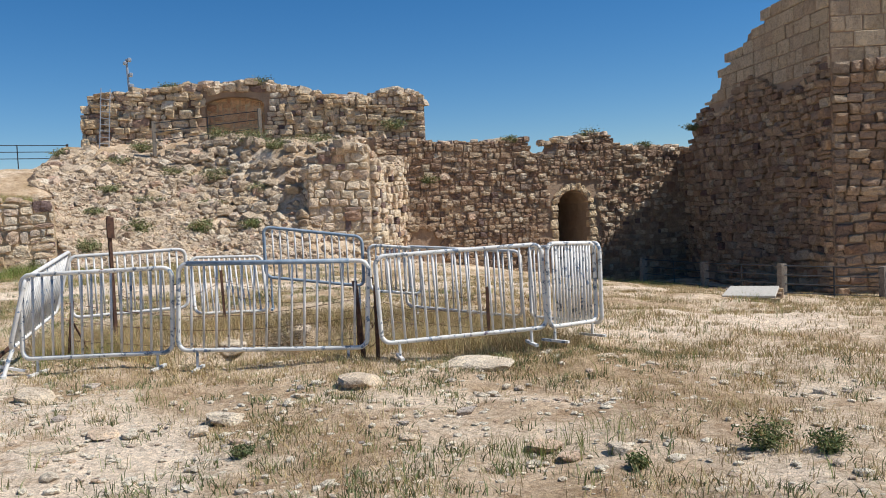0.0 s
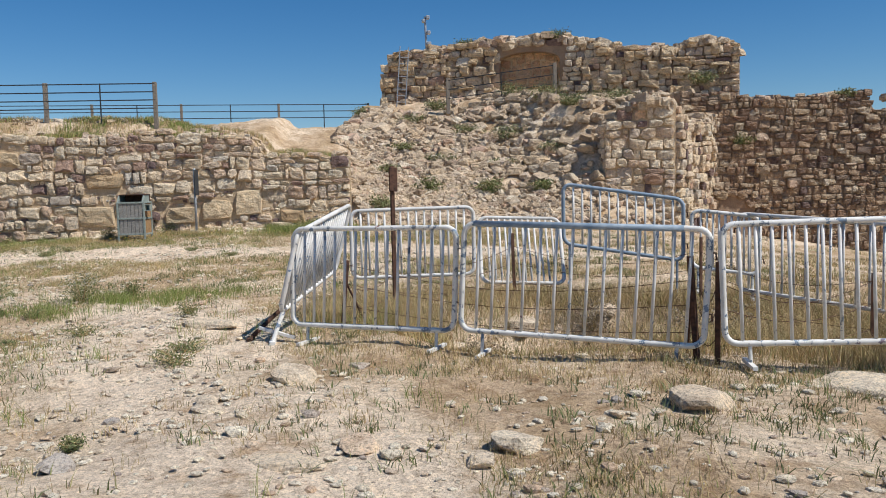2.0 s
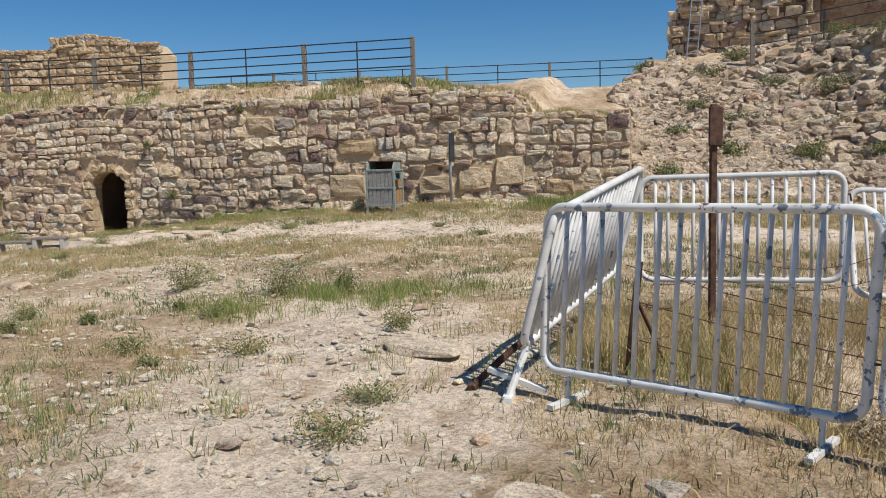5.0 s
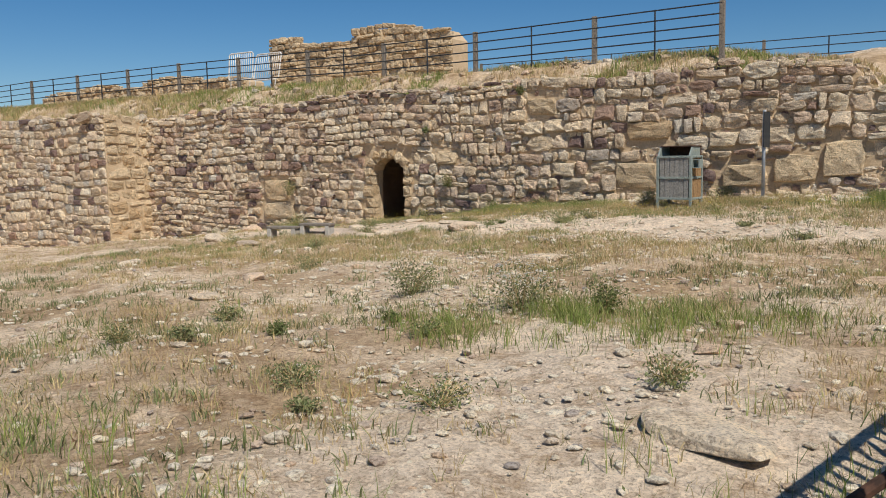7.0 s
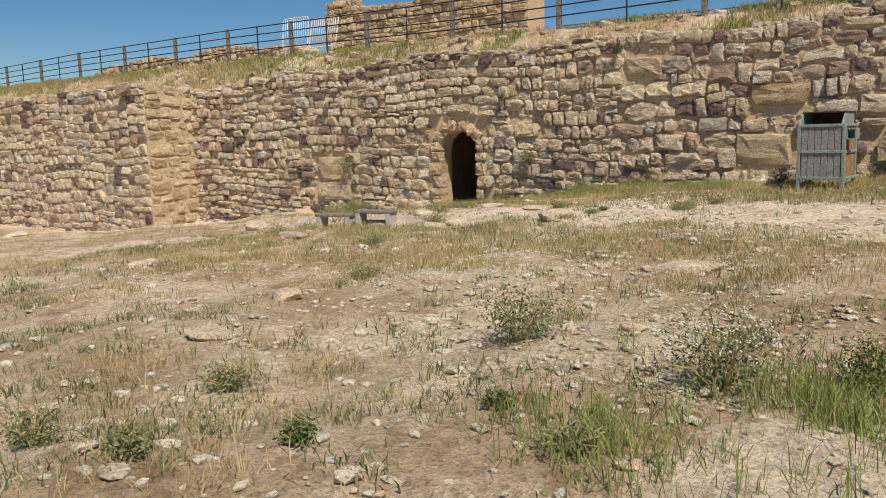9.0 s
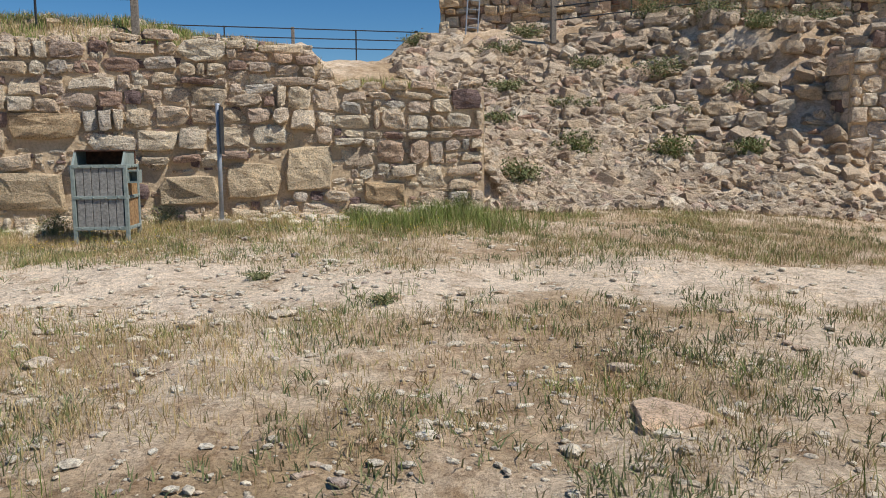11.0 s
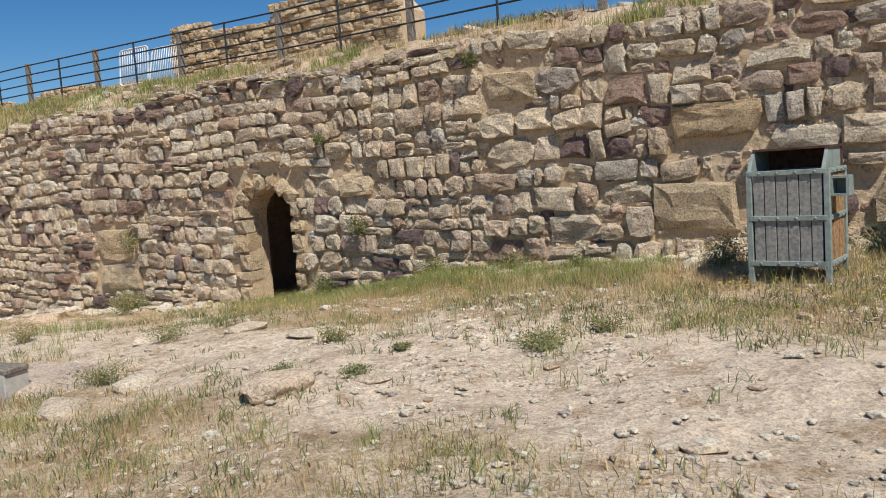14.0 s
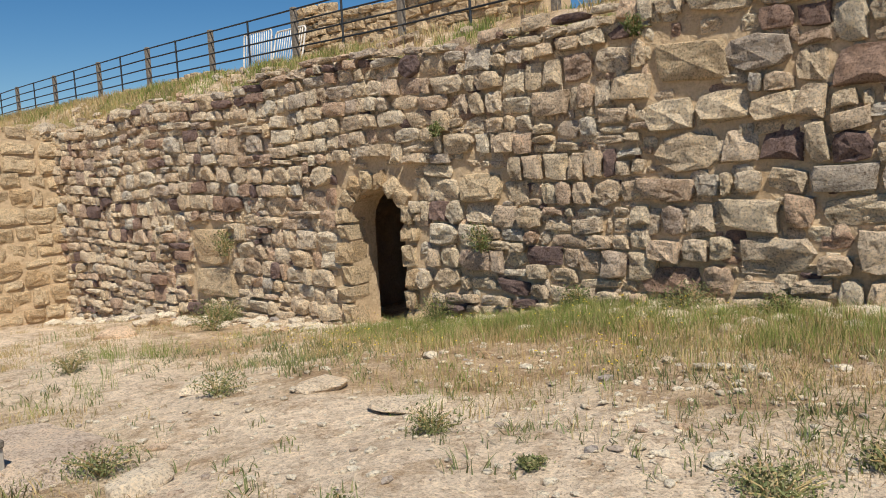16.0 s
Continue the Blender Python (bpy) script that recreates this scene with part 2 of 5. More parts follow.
def box(bm, x0, x1, y0, y1, z0, z1, m=None, bevel=0.0):
    g = bmesh.ops.create_cube(bm, size=1.0)
    vs = g["verts"]
    mat = Matrix.Translation(((x0 + x1) / 2, (y0 + y1) / 2, (z0 + z1) / 2)) @ Matrix.Diagonal((x1 - x0, y1 - y0, z1 - z0, 1))
    bmesh.ops.transform(bm, matrix=mat, verts=vs)
    if bevel:
        es = list({e_ for v in vs for e_ in v.link_edges})
        r = bmesh.ops.bevel(bm, geom=es, offset=bevel, segments=1, affect="EDGES")
        vs = [v for v in bm.verts if v in set(r["verts"])] or vs
    if m is not None:
        bmesh.ops.transform(bm, matrix=m, verts=[v for v in vs if v.is_valid])
    return bm


def tube(bm, points, radius, sides=8, closed=False):
    """A round tube along points."""
    pts = [Vector(p) for p in points]
    n = len(pts)
    rings = []
    for i, p in enumerate(pts):
        d = (pts[(i + 1) % n] - pts[i - 1]) if closed or 0 < i < n - 1 else (pts[1] - pts[0] if i == 0 else pts[-1] - pts[-2])
        d.normalize()
        side = d.cross(Vector((0.13, 0.97, 0.21)))
        if side.length < 0.2:
            side = d.cross(Vector((1, 0, 0)))
        side.normalize()
        up = side.cross(d)
        rings.append([bm.verts.new(p + radius * (math.cos(k * math.tau / sides) * side + math.sin(k * math.tau / sides) * up)) for k in range(sides)])
    for i in range(n if closed else n - 1):
        r0, r1 = rings[i], rings[(i + 1) % n]
        for k in range(sides):
            bm.faces.new((r0[k], r0[(k + 1) % sides], r1[(k + 1) % sides], r1[k]))
    if not closed:
        bm.faces.new(rings[0])
        bm.faces.new(rings[-1])
    return bm


def empty(name, m=None):
    ob = new(name)
    ob.empty_display_size = 0.2
    if m is not None:
        ob.matrix_basis = m
    return ob


# ---- shape of the land ----
POLY = [(0, 0, -0.0836), (0, 1, 0.2155), (0, 2, 0.2021), (0, 3, -0.0362), (0, 4, -0.0166), (1, 0, -0.0865), (1, 1, -0.062), (1, 2, 0.001),
        (1, 3, 0.0432), (2, 0, -0.3055), (2, 1, -0.1083), (2, 2, -0.0275), (3, 0, -0.0158), (3, 1, -0.0008), (4, 0, 0.0141)]


def land(x, y):
    """Height of the lower ground: it falls towards -x."""
    x, y = np.asarray(x, float), np.asarray(y, float)
    u, v = np.clip(x, -26, 23) / 10, (np.clip(y, -1, 29) - 14) / 10
    z = sum(c * u ** i * v ** j for i, j, c in POLY)
    z = z + 0.05 * np.sin(1.7 * x + 0.6 * y) * np.sin(1.3 * y - 0.4 * x) + 0.025 * np.sin(4.1 * x - 1.2) * np.sin(3.7 * y + 0.9 * x)
    pit = np.exp(-(((x - 2.7) / 1.5) ** 2 + ((y - 11.2) / 1.0) ** 2) ** 2)
    dip = np.exp(-(((x + 13.6) / 3.2) ** 2 + ((y - 25.2) / 1.6) ** 2))
    return z - 0.85 * pit - 0.22 * dip


WALL_A, WALL_B = (-22.75, 24.75), (0.12, 26.09)          # foot of the long wall's face


def wall_y(x):
    return WALL_A[1] + (np.asarray(x, float) - WALL_A[0]) * (WALL_B[1] - WALL_A[1]) / (WALL_B[0] - WALL_A[0])


def wall_top(x):
    return np.interp(x, [-40, -22, -17, -13.2, -10, -7.2, -5, -2.75, -2.6, -2.3, 0.12], [2.6, 2.68, 2.86, 2.96, 2.99, 3.03, 3.01, 2.95, 2.84, 2.45, 2.37])


def smooth(t):
    t = np.clip(t, 0, 1)
    return t * t * (3 - 2 * t)


def hill(x, y):
    """Height of the bank and hill behind and beside the long wall."""
    x, y = np.asarray(x, float), np.asarray(y, float)
    d = y - wall_y(np.minimum(x, 0.1))
    back = wall_top(np.minimum(x, 0)) - 0.05 + (3.66 - wall_top(np.minimum(x, -2.8))) * np.maximum(smooth((d - 0.9) / 1.6) * np.interp(x, [-6, -2.4], [1, 0.2]), smooth((d - 2.0) / 8.0) * np.interp(x, [-6, -2.4], [1, 1.3]))
    back = np.where(d > 0.15, back, land(x, y) - 0.3)
    back = back + np.clip(d - 3.5, 0, 9) * np.interp(x, [-12, -6, -1], [0.02, 0.05, 0.085]) - np.clip(d - 13, 0, 200) * 0.12
    y0 = np.interp(x, [-2, 0, 4, 6, 8, 10, 12, 14], [25.9, 25.9, 26.2, 26.4, 26.6, 27.2, 30, 31.5])
    w = np.interp(x, [-2, 0, 4, 6, 8, 10, 12], [12, 12, 10.5, 8.0, 3.6, 2.6, 3.0])
    q = np.clip((y - y0) / w, 0, 1)
    rise = np.interp(x, [0, 6, 8, 12], [4.95, 4.95, 4.1, 4.3]) + np.clip(y - 30, 0, 6) * np.interp(x, [6, 8], [0, 0.13]) - land(x, y)
    slope = land(x, y) - 0.12 + rise * (0.25 * smooth(q) + 0.75 * q) - np.clip(y - 40, 0, 200) * 0.12
    k = smooth((x + 0.6) / 1.4)
    z = back * (1 - k) + slope * k
    z = z + 0.10 * np.sin(1.1 * x + 2 * y) * np.sin(0.9 * y) * k + 0.04 * np.sin(3.1 * x) * np.sin(2.7 * y)
    return z - 9 * smooth((x - 13.0) / 2.0)


def sheet(name, xs, ys, height, material, jitter=0.0):
    gx, gy = np.meshgrid(xs, ys)
    z = height(gx, gy) + RNG.normal(0, 1, gx.shape) * jitter
    nx = len(xs)
    idx = np.arange(gx.size).reshape(gx.shape)
    f = np.stack([idx[:-1, :-1], idx[:-1, 1:], idx[1:, 1:], idx[1:, :-1]], -1).reshape(-1, 4)
    me = bpy.data.meshes.new(name)
    me.from_pydata(np.stack([gx, gy, z], -1).reshape(-1, 3).tolist(), [], f.tolist())
    me.materials.append(material)
    me.polygons.foreach_set("use_smooth", [True] * len(me.polygons))
    ob = new(name, me)
    return ob


def grown(lo, hi, step, far):
    core = np.arange(lo, hi + step / 2, step)
    out, d = [], step
    v = 0
    while v < far:
        d *= 1.35
        v += d
        out.append(v)
    out = np.array(out)
    return np.concatenate([lo - out[::-1], core, hi + out])


ground = sheet("ground", grown(-24, 26, 0.16, 900), grown(-1, 30, 0.16, 900), land, M_GROUND, 0.008)
tagged(ground, "pale stony dry ground with gravel and bare paths", "ground", kind="structure")
DOOR_X, BACK = -13.5, 0.42


def bank_height(x, y):
    return np.where((y < wall_y(np.minimum(x, 0)) + BACK) & (x < -0.1), -3, hill(x, y))


bank = sheet("ground_bank", np.concatenate([-42 - np.array([80, 30, 12, 4]), np.arange(-42, 15.6, 0.2)]), np.concatenate([np.arange(25.0, 46, 0.2), 46 + np.array([3, 9, 20, 45])]), bank_height, M_GROUND, 0.02)
tagged(bank, "dry grassy bank and rubble hill behind the long wall", "hill", kind="structure")
bmk = bmesh.new()
bmk.from_mesh(bank.data)
cut = [f for f in bmk.faces if abs(f.calc_center_median().x - DOOR_X) < 1.3 and max(v.co.z for v in f.verts) - min(v.co.z for v in f.verts) > 2.5]
bmesh.ops.delete(bmk, geom=cut, context="FACES")
bmk.to_mesh(bank.data)
bmk.free()

# ---- masonry ----
def stone_mesh(name, seed, material, chip=1.0):
    """A rough split block, one unit each way: uneven four-sided outline, broken face towards -y."""
    r = np.random.default_rng(seed)
    ring = []
    for x, z in ((-1, -1), (0, -1), (1, -1), (1, 0), (1, 1), (0, 1), (-1, 1), (-1, 0)):
        corner = x * z != 0
        k = 1 - chip * (r.uniform(0.0, 0.22) if corner else r.uniform(-0.06, 0.10))
        ring.append((0.5 * x * k + (0 if corner else r.uniform(-0.13, 0.13) * (x == 0)), 0.5 * z * k + (0 if corner else r.uniform(-0.13, 0.13) * (z == 0))))
    n = len(ring)
    tilt_x, tilt_z = r.uniform(-0.16, 0.16, 2)
    verts, faces = [], []
    for scale, depth, j in ((0.94, 0.5, 0.0), (1.0, -0.28, 0.02), (0.93, -0.45, 0.04), (0.55, -0.5, 0.2)):
        for x, z in ring:
            w = scale * r.uniform(1 - j, 1 + j)
            y = depth + (tilt_x * x + tilt_z * z + r.uniform(-0.07, 0.07) if depth < -0.3 else 0)
            verts.append((x * w, y, z * w))
    for a_ in range(3):
        for i in range(n):
            j2 = (i + 1) % n
            faces.append((a_ * n + i, a_ * n + j2, (a_ + 1) * n + j2, (a_ + 1) * n + i))
    verts.append((r.uniform(-0.08, 0.08), -0.5 + r.uniform(-0.08, 0.05), r.uniform(-0.08, 0.08)))
    faces += [(3 * n + i, 3 * n + (i + 1) % n, 4 * n) for i in range(n)]
    faces.append(tuple(range(n - 1, -1, -1)))
    me = bpy.data.meshes.new(name)
    me.from_pydata(verts, [], faces)
    me.materials.append(material)
    me.update()
    return me


def cut_block(name, seed, material):
    """A squared ashlar block with worn arrises."""
    r = np.random.default_rng(seed)
    bm = bmesh.new()
    box(bm, -0.5, 0.5, -0.5, 0.5, -0.5, 0.5)
    bmesh.ops.bevel(bm, geom=list(bm.edges), offset=0.05, segments=1, affect="EDGES")
    for v in bm.verts:
        v.co += Vector(r.uniform(-0.014, 0.014, 3))
    bmesh.ops.recalc_face_normals(bm, faces=bm.faces)
    me = bpy.data.meshes.new(name)
    bm.to_mesh(me)
    bm.free()
    me.materials.append(material)
    return me


def prism(bm, outline, A, B, thick):
    """A slab: outline in (along A to B, height), its face on the line A to B, going back by thick."""
    A, B = Vector((*A, 0)), Vector((*B, 0))
    d = (B - A).normalized()
    back = Vector((-d.y, d.x, 0)) * thick
    f = [bm.verts.new(A + d * u + Vector((0, 0, v))) for u, v in outline]
    g = [bm.verts.new(v.co + back) for v in f]
    n = len(f)
    bm.faces.new(f)
    bm.faces.new(g[::-1])
    for i in range(n):
        bm.faces.new((f[i], g[i], g[(i + 1) % n], f[(i + 1) % n]))
    return bm


def joined(name, items, parent, label=""):
    """Many unit meshes, each with its matrix, as one mesh."""
    vs, fs, n = [], [], 0
    cache = {}
    for me, m in items:
        if me.name not in cache:
            cache[me.name] = (np.array([v.co for v in me.vertices]), [tuple(p.vertices) for p in me.polygons])
        co, fa = cache[me.name]
        mm = np.array(m)
        vs.append(co @ mm[:3, :3].T + mm[:3, 3])
        fs.extend([tuple(i + n for i in f) for f in fa])
        n += len(co)
    me = bpy.data.meshes.new(name)
    me.from_pydata(np.concatenate(vs).tolist(), [], fs)
    me.materials.append(items[0][0].materials[0])
    if items[0][0].polygons[0].use_smooth:
        me.polygons.foreach_set("use_smooth", [True] * len(me.polygons))
    ob = new(name, me)
    ob.parent = parent
    return tagged(ob, label, kind="stuff")


def masonry(owner, A, B, low, high, meshes, seed, course=(0.2, 0.38), length=(0.24, 0.7), proud=0.10, blocked=None, near=None, fill=1.0, name="stone", gap=0.012, bond=0.06):
    """Random rubble on the face of a wall from A to B: each stone is laid in the lowest gap left.
    near: the stretch (along) of which each stone is a part of its own."""
    r = np.random.default_rng(seed)
    A3, B3 = Vector((*A, 0)), Vector((*B, 0))
    total = (B3 - A3).length
    d = (B3 - A3).normalized()
    turn = math.atan2(d.y, d.x)
    out = Vector((d.y, -d.x, 0))
    cell = 0.04
    n = max(4, int(total / cell))
    us = (np.arange(n) + 0.5) * cell
    tops = np.array([high(u) for u in us])
    level = np.array([low(u) for u in us]) - 0.1
    level = np.floor(level / 0.08) * 0.08 if bond else level
    singles, rest = [], []
    while True:
        open_ = np.where(level < tops - 0.05, level, 1e9)
        i = int(np.argmin(open_))
        if open_[i] > 1e8:
            break
        base = float(level[i])
        j0 = j1 = i
        while j0 > 0 and abs(level[j0 - 1] - base) < (0.055 if bond else 0.03):
            j0 -= 1
        while j1 < n - 1 and abs(level[j1 + 1] - base) < (0.055 if bond else 0.03):
            j1 += 1
        run = j1 - j0 + 1
        base = float(level[j0:j1 + 1].max())
        h = r.uniform(*course)
        w = min(max(h * r.uniform(0.75, 2.1), length[0]), length[1])
        if bond and r.random() < 0.2:
            h, w = h * 0.6, w * 0.6
        beside = [float(level[k]) - base for k in (j0 - 1, j1 + 1) if 0 <= k < n and level[k] > base]
        take = max(2, round(w / cell))
        if run - take < 0.5 * length[0] / cell:
            take = run if run * cell < length[1] * 1.15 else run // 2
        if run * cell < 0.09:
            h = min(beside) if beside else 0.1
        elif beside:
            for dh in beside:
                if abs(dh - h) < (0.05 if not bond else 0.07) or (0.65 * course[0] < dh < course[1] * 1.2 and r.random() < 0.6):
                    h = dh
        start = j0 if r.random() < 0.5 else j1 - take + 1
        cu, w = (start + take / 2) * cell, take * cell
        level[start:start + take] = base + max(h, 0.03)
        hi = float(high(cu))
        h = min(h, hi + 0.05 + 0.10 * r.random() * (bond > 0) - base)
        if h < 0.06 or w < 0.06 or r.random() > fill:
            continue
        cv = base + h / 2
        if blocked and blocked(cu, cv, w / 2, h / 2):
            continue
        cv += bond * math.sin(cu * 1.3 + base * 1.1)
        dep = max(0.16, min(w, h) * 0.9)
        p_ = proud * r.uniform(0.3, 1.3)
        place = A3 + d * cu + out * (p_ - dep / 2) + Vector((0, 0, cv))
        s_ = 0.07 if bond else 0.008
        m = Matrix.LocRotScale(place, Euler((r.normal(0, s_), r.normal(0, s_), turn + r.normal(0, s_))), (max(w - gap, 0.05) * r.uniform(0.95, 1.06), dep, max(h - gap, 0.05) * r.uniform(0.95, 1.06)))
        me = meshes[int(r.integers(len(meshes)))]
        (singles if near and near[0] <= cu <= near[1] and len(singles) < 300 else rest).append((me, m))
    for me, m in singles:
        ob = new(name, me)
        ob.parent = owner
        ob.matrix_basis = m
    if rest:
        joined("masonry", rest, owner)
    return len(singles), len(rest)


def arch_outline(c, w, spring, rise, n=9):
    """The upper edge of an opening, left to right."""
    return [(c - w / 2 * math.cos(i / n * math.pi), spring + rise * math.sin(i / n * math.pi)) for i in range(n + 1)]


def wall_core(name, A, B, low, high, thick, material, door=None, ragged=0.0, seed=3, label="", category="wall", step=0.35):
    """A wall with real thickness and an uneven top; door = (centre, width, springing, rise, foot) goes right through."""
    r = np.random.default_rng(seed)
    total = math.dist(A, B)
    tops = {}

    def top_of(u):
        return high(u) - 0.06 + ragged * noise.noise(Vector((u * 1.7, seed, 0))) * 1.0

    def span(a_, b_):
        n = max(2, int((b_ - a_) / step))
        return [a_ + (b_ - a_) * i / n for i in range(n + 1)]

    bm = bmesh.new()
    if door:
        c, w, spring, rise, foot = door
        for a_, b_ in ((0, c - w / 2), (c + w / 2, total)):
            us = span(a_, b_)
            prism(bm, [(u, low(u) - 0.6) for u in us] + [(u, top_of(u)) for u in us[::-1]], A, B, thick)
        us = span(c - w / 2, c + w / 2)
        prism(bm, arch_outline(c, w, spring, rise) + [(u, top_of(u)) for u in us[::-1]], A, B, thick)
    else:
        us = span(0, total)
        prism(bm, [(u, low(u) - 0.6) for u in us] + [(u, top_of(u)) for u in us[::-1]], A, B, thick)
    ob = part(name, bm, material)
    return tagged(ob, label, category, kind="structure")


STONES = [stone_mesh("stone", 100 + i, M_STONE, 1.3) for i in range(18)]
BROWNS = [stone_mesh("stone", 140 + i, M_BROWN) for i in range(10)]
ORANGES = [stone_mesh("stone", 190 + i, M_ORANGE) for i in range(6)]
PALES = [stone_mesh("stone", 170 + i, M_LIGHT) for i in range(8)]
ASHLARS = [cut_block("ashlar", 200 + i, M_ASHLAR) for i in range(5)]
RUBBLES = [stone_mesh("rubble", 220 + i, M_RUBBLE, 1.5) for i in range(8)]

# ---- the long wall with the small arched doorway ----
LONG = math.dist(WALL_A, WALL_B)
LD = ((WALL_B[0] - WALL_A[0]) / LONG, (WALL_B[1] - WALL_A[1]) / LONG)


def along(fn):
    return lambda u: float(fn(WALL_A[0] + LD[0] * u))


def on_wall(x):
    return (x - WALL_A[0]) / LD[0]


long_low = along(lambda x: land(x, wall_y(x)))
long_high = along(wall_top)
DOOR_U = on_wall(DOOR_X)
DOOR_W, DOOR_SPRING, DOOR_RISE = 1.0, 0.84, 0.46
wall_main = wall_core("wall_main", WALL_A, WALL_B, long_low, long_high, 0.46, M_MORTAR, (DOOR_U, DOOR_W, DOOR_SPRING, DOOR_RISE, -0.4), 0.12, 3,
                      "long rubble-stone retaining wall with a small arched doorway")
# large blocks that stand out of the coursing: x0, x1, z0, z1
BIG = [(-7.35, -6.35, 0.48, 1.08), (-4.05, -3.2, 0.62, 1.2), (-3.15, -2.4, 0.72, 1.45), (-5.05, -4.15, 0.55, 1.02), (-9.5, -8.75, 2.2, 2.6),
       (-17.9, -16.7, -0.35, 0.12), (-17.75, -16.85, 0.15, 0.75), (-7.1, -6.1, 1.55, 1.95), (-1.9, -1.2, 0.45, 0.85), (-12.0, -11.4, 1.1, 1.45)]


def at_door(u, v, a_, b_):
    if abs(u - DOOR_U) < DOOR_W / 2 + a_ * 0.85 + 0.2 and v < DOOR_SPRING + DOOR_RISE + b_ * 0.8 + 0.2:
        return True
    x = WALL_A[0] + LD[0] * u
    return any(x0 - a_ * 0.6 < x < x1 + a_ * 0.6 and z0 - b_ * 0.6 < v < z1 + b_ * 0.6 for x0, x1, z0, z1 in BIG)


masonry(wall_main, WALL_A, WALL_B, long_low, long_high, STONES, 11, near=(6.5, 13.2), blocked=lambda u, v, a_, b_: u > 13.2 or at_door(u, v, a_, b_), course=(0.15, 0.31), length=(0.16, 0.48), proud=0.11, gap=0.022)
masonry(wall_main, WALL_A, WALL_B, long_low, long_high, STONES, 12, near=(13.2, 23), blocked=lambda u, v, a_, b_: u <= 13.2 or at_door(u, v, a_, b_), course=(0.19, 0.42), length=(0.22, 0.72), proud=0.105, gap=0.028)
masonry(wall_main, WALL_A, WALL_B, long_low, long_high, STONES, 31, blocked=at_door, course=(0.09, 0.17), length=(0.1, 0.26), proud=0.03, fill=0.55)


def wall_block(owner, A, B, u0, u1, z0, z1, me, proud, spin=0.0):
    d = Vector((B[0] - A[0], B[1] - A[1], 0)).normalized()
    out = Vector((d.y, -d.x, 0))
    dep = 0.34
    ob = new(me.name.split(".")[0], me)
    ob.parent = owner
    c = Vector((*A, 0)) + d * (u0 + u1) / 2 + out * (proud - dep / 2) + Vector((0, 0, (z0 + z1) / 2))
    ob.matrix_basis = Matrix.LocRotScale(c, Euler((0, spin, math.atan2(d.y, d.x))), (u1 - u0, dep, z1 - z0))
    return ob


for i, (x0, x1, z0, z1) in enumerate(BIG):
    wall_block(wall_main, WALL_A, WALL_B, on_wall(x0), on_wall(x1), z0, z1, PALES[i % 8], 0.1)


def voussoirs(owner, A, B, c, w, spring, rise, foot, meshes, n=9, thick=0.26, proud=0.1, tall=0.3):
    """A ring of arch stones and the jamb stones under it."""
    for i in range(n):
        a_ = math.pi * (i + 0.5) / n
        u, v = c - (w / 2 + thick / 2) * math.cos(a_), spring + (rise + thick / 2) * math.sin(a_)
        hw = math.pi * (w / 2 + thick / 2) / n
        wall_block(owner, A, B, u - thick / 2, u + thick / 2, v - hw / 2, v + hw / 2, meshes[i % len(meshes)], proud, math.pi - a_ if a_ < math.pi else 0)
    v, k = spring, 0
    while v > foot:
        h = tall * (0.8 + 0.4 * ((k * 37) % 10) / 10)
        for s_ in (-1, 1):
            e_ = thick * (1.15 if (k + (s_ > 0)) % 2 else 0.85)
            u0, u1 = (c - w / 2 - e_, c - w / 2 + 0.02) if s_ < 0 else (c + w / 2 - 0.02, c + w / 2 + e_)
            wall_block(owner, A, B, u0, u1, v - h + 0.012, v, meshes[(k * 2 + (s_ > 0)) % len(meshes)], proud * 0.9)
        v -= h
        k += 1


voussoirs(wall_main, WALL_A, WALL_B, DOOR_U, DOOR_W, DOOR_SPRING, DOOR_RISE, -0.7, PALES, 8, 0.24, 0.09)


def passage(name, A, B, c, w, spring, rise, foot, start, depth, material, label):
    """A vaulted passage behind an opening: sides, vault, end wall."""
    d = Vector((B[0] - A[0], B[1] - A[1], 0)).normalized()
    back = Vector((-d.y, d.x, 0))
    o = Vector((*A, 0))
    ring = [(c - w / 2, foot - 0.3)] + arch_outline(c, w, spring, rise) + [(c + w / 2, foot - 0.3)]
    bm = bmesh.new()
    layers = []
    for k in range(7):
        layers.append([bm.verts.new(o + d * u + back * (start + depth * k / 6) + Vector((0, 0, v)) + Vector((noise.noise(Vector((u * 5, v * 5, k))), noise.noise(Vector((v * 5, k, u))), 0)) * 0.03) for u, v in ring])
    for l0, l1 in zip(layers, layers[1:]):
        for i in range(len(ring) - 1):
            bm.faces.new((l0[i], l0[i + 1], l1[i + 1], l1[i]))
        bm.faces.new((l0[-1], l0[0], l1[0], l1[-1]))
    bm.faces.new(layers[-1])
    return tagged(part(name, bm, material), label, "passage", kind="structure")


passage("wall_passage", WALL_A, WALL_B, DOOR_U - 0.2, 2.0, DOOR_SPRING, 0.62, -0.65, 0.455, 3.4, M_DARKMORTAR, "dark vaulted passage behind the small doorway")

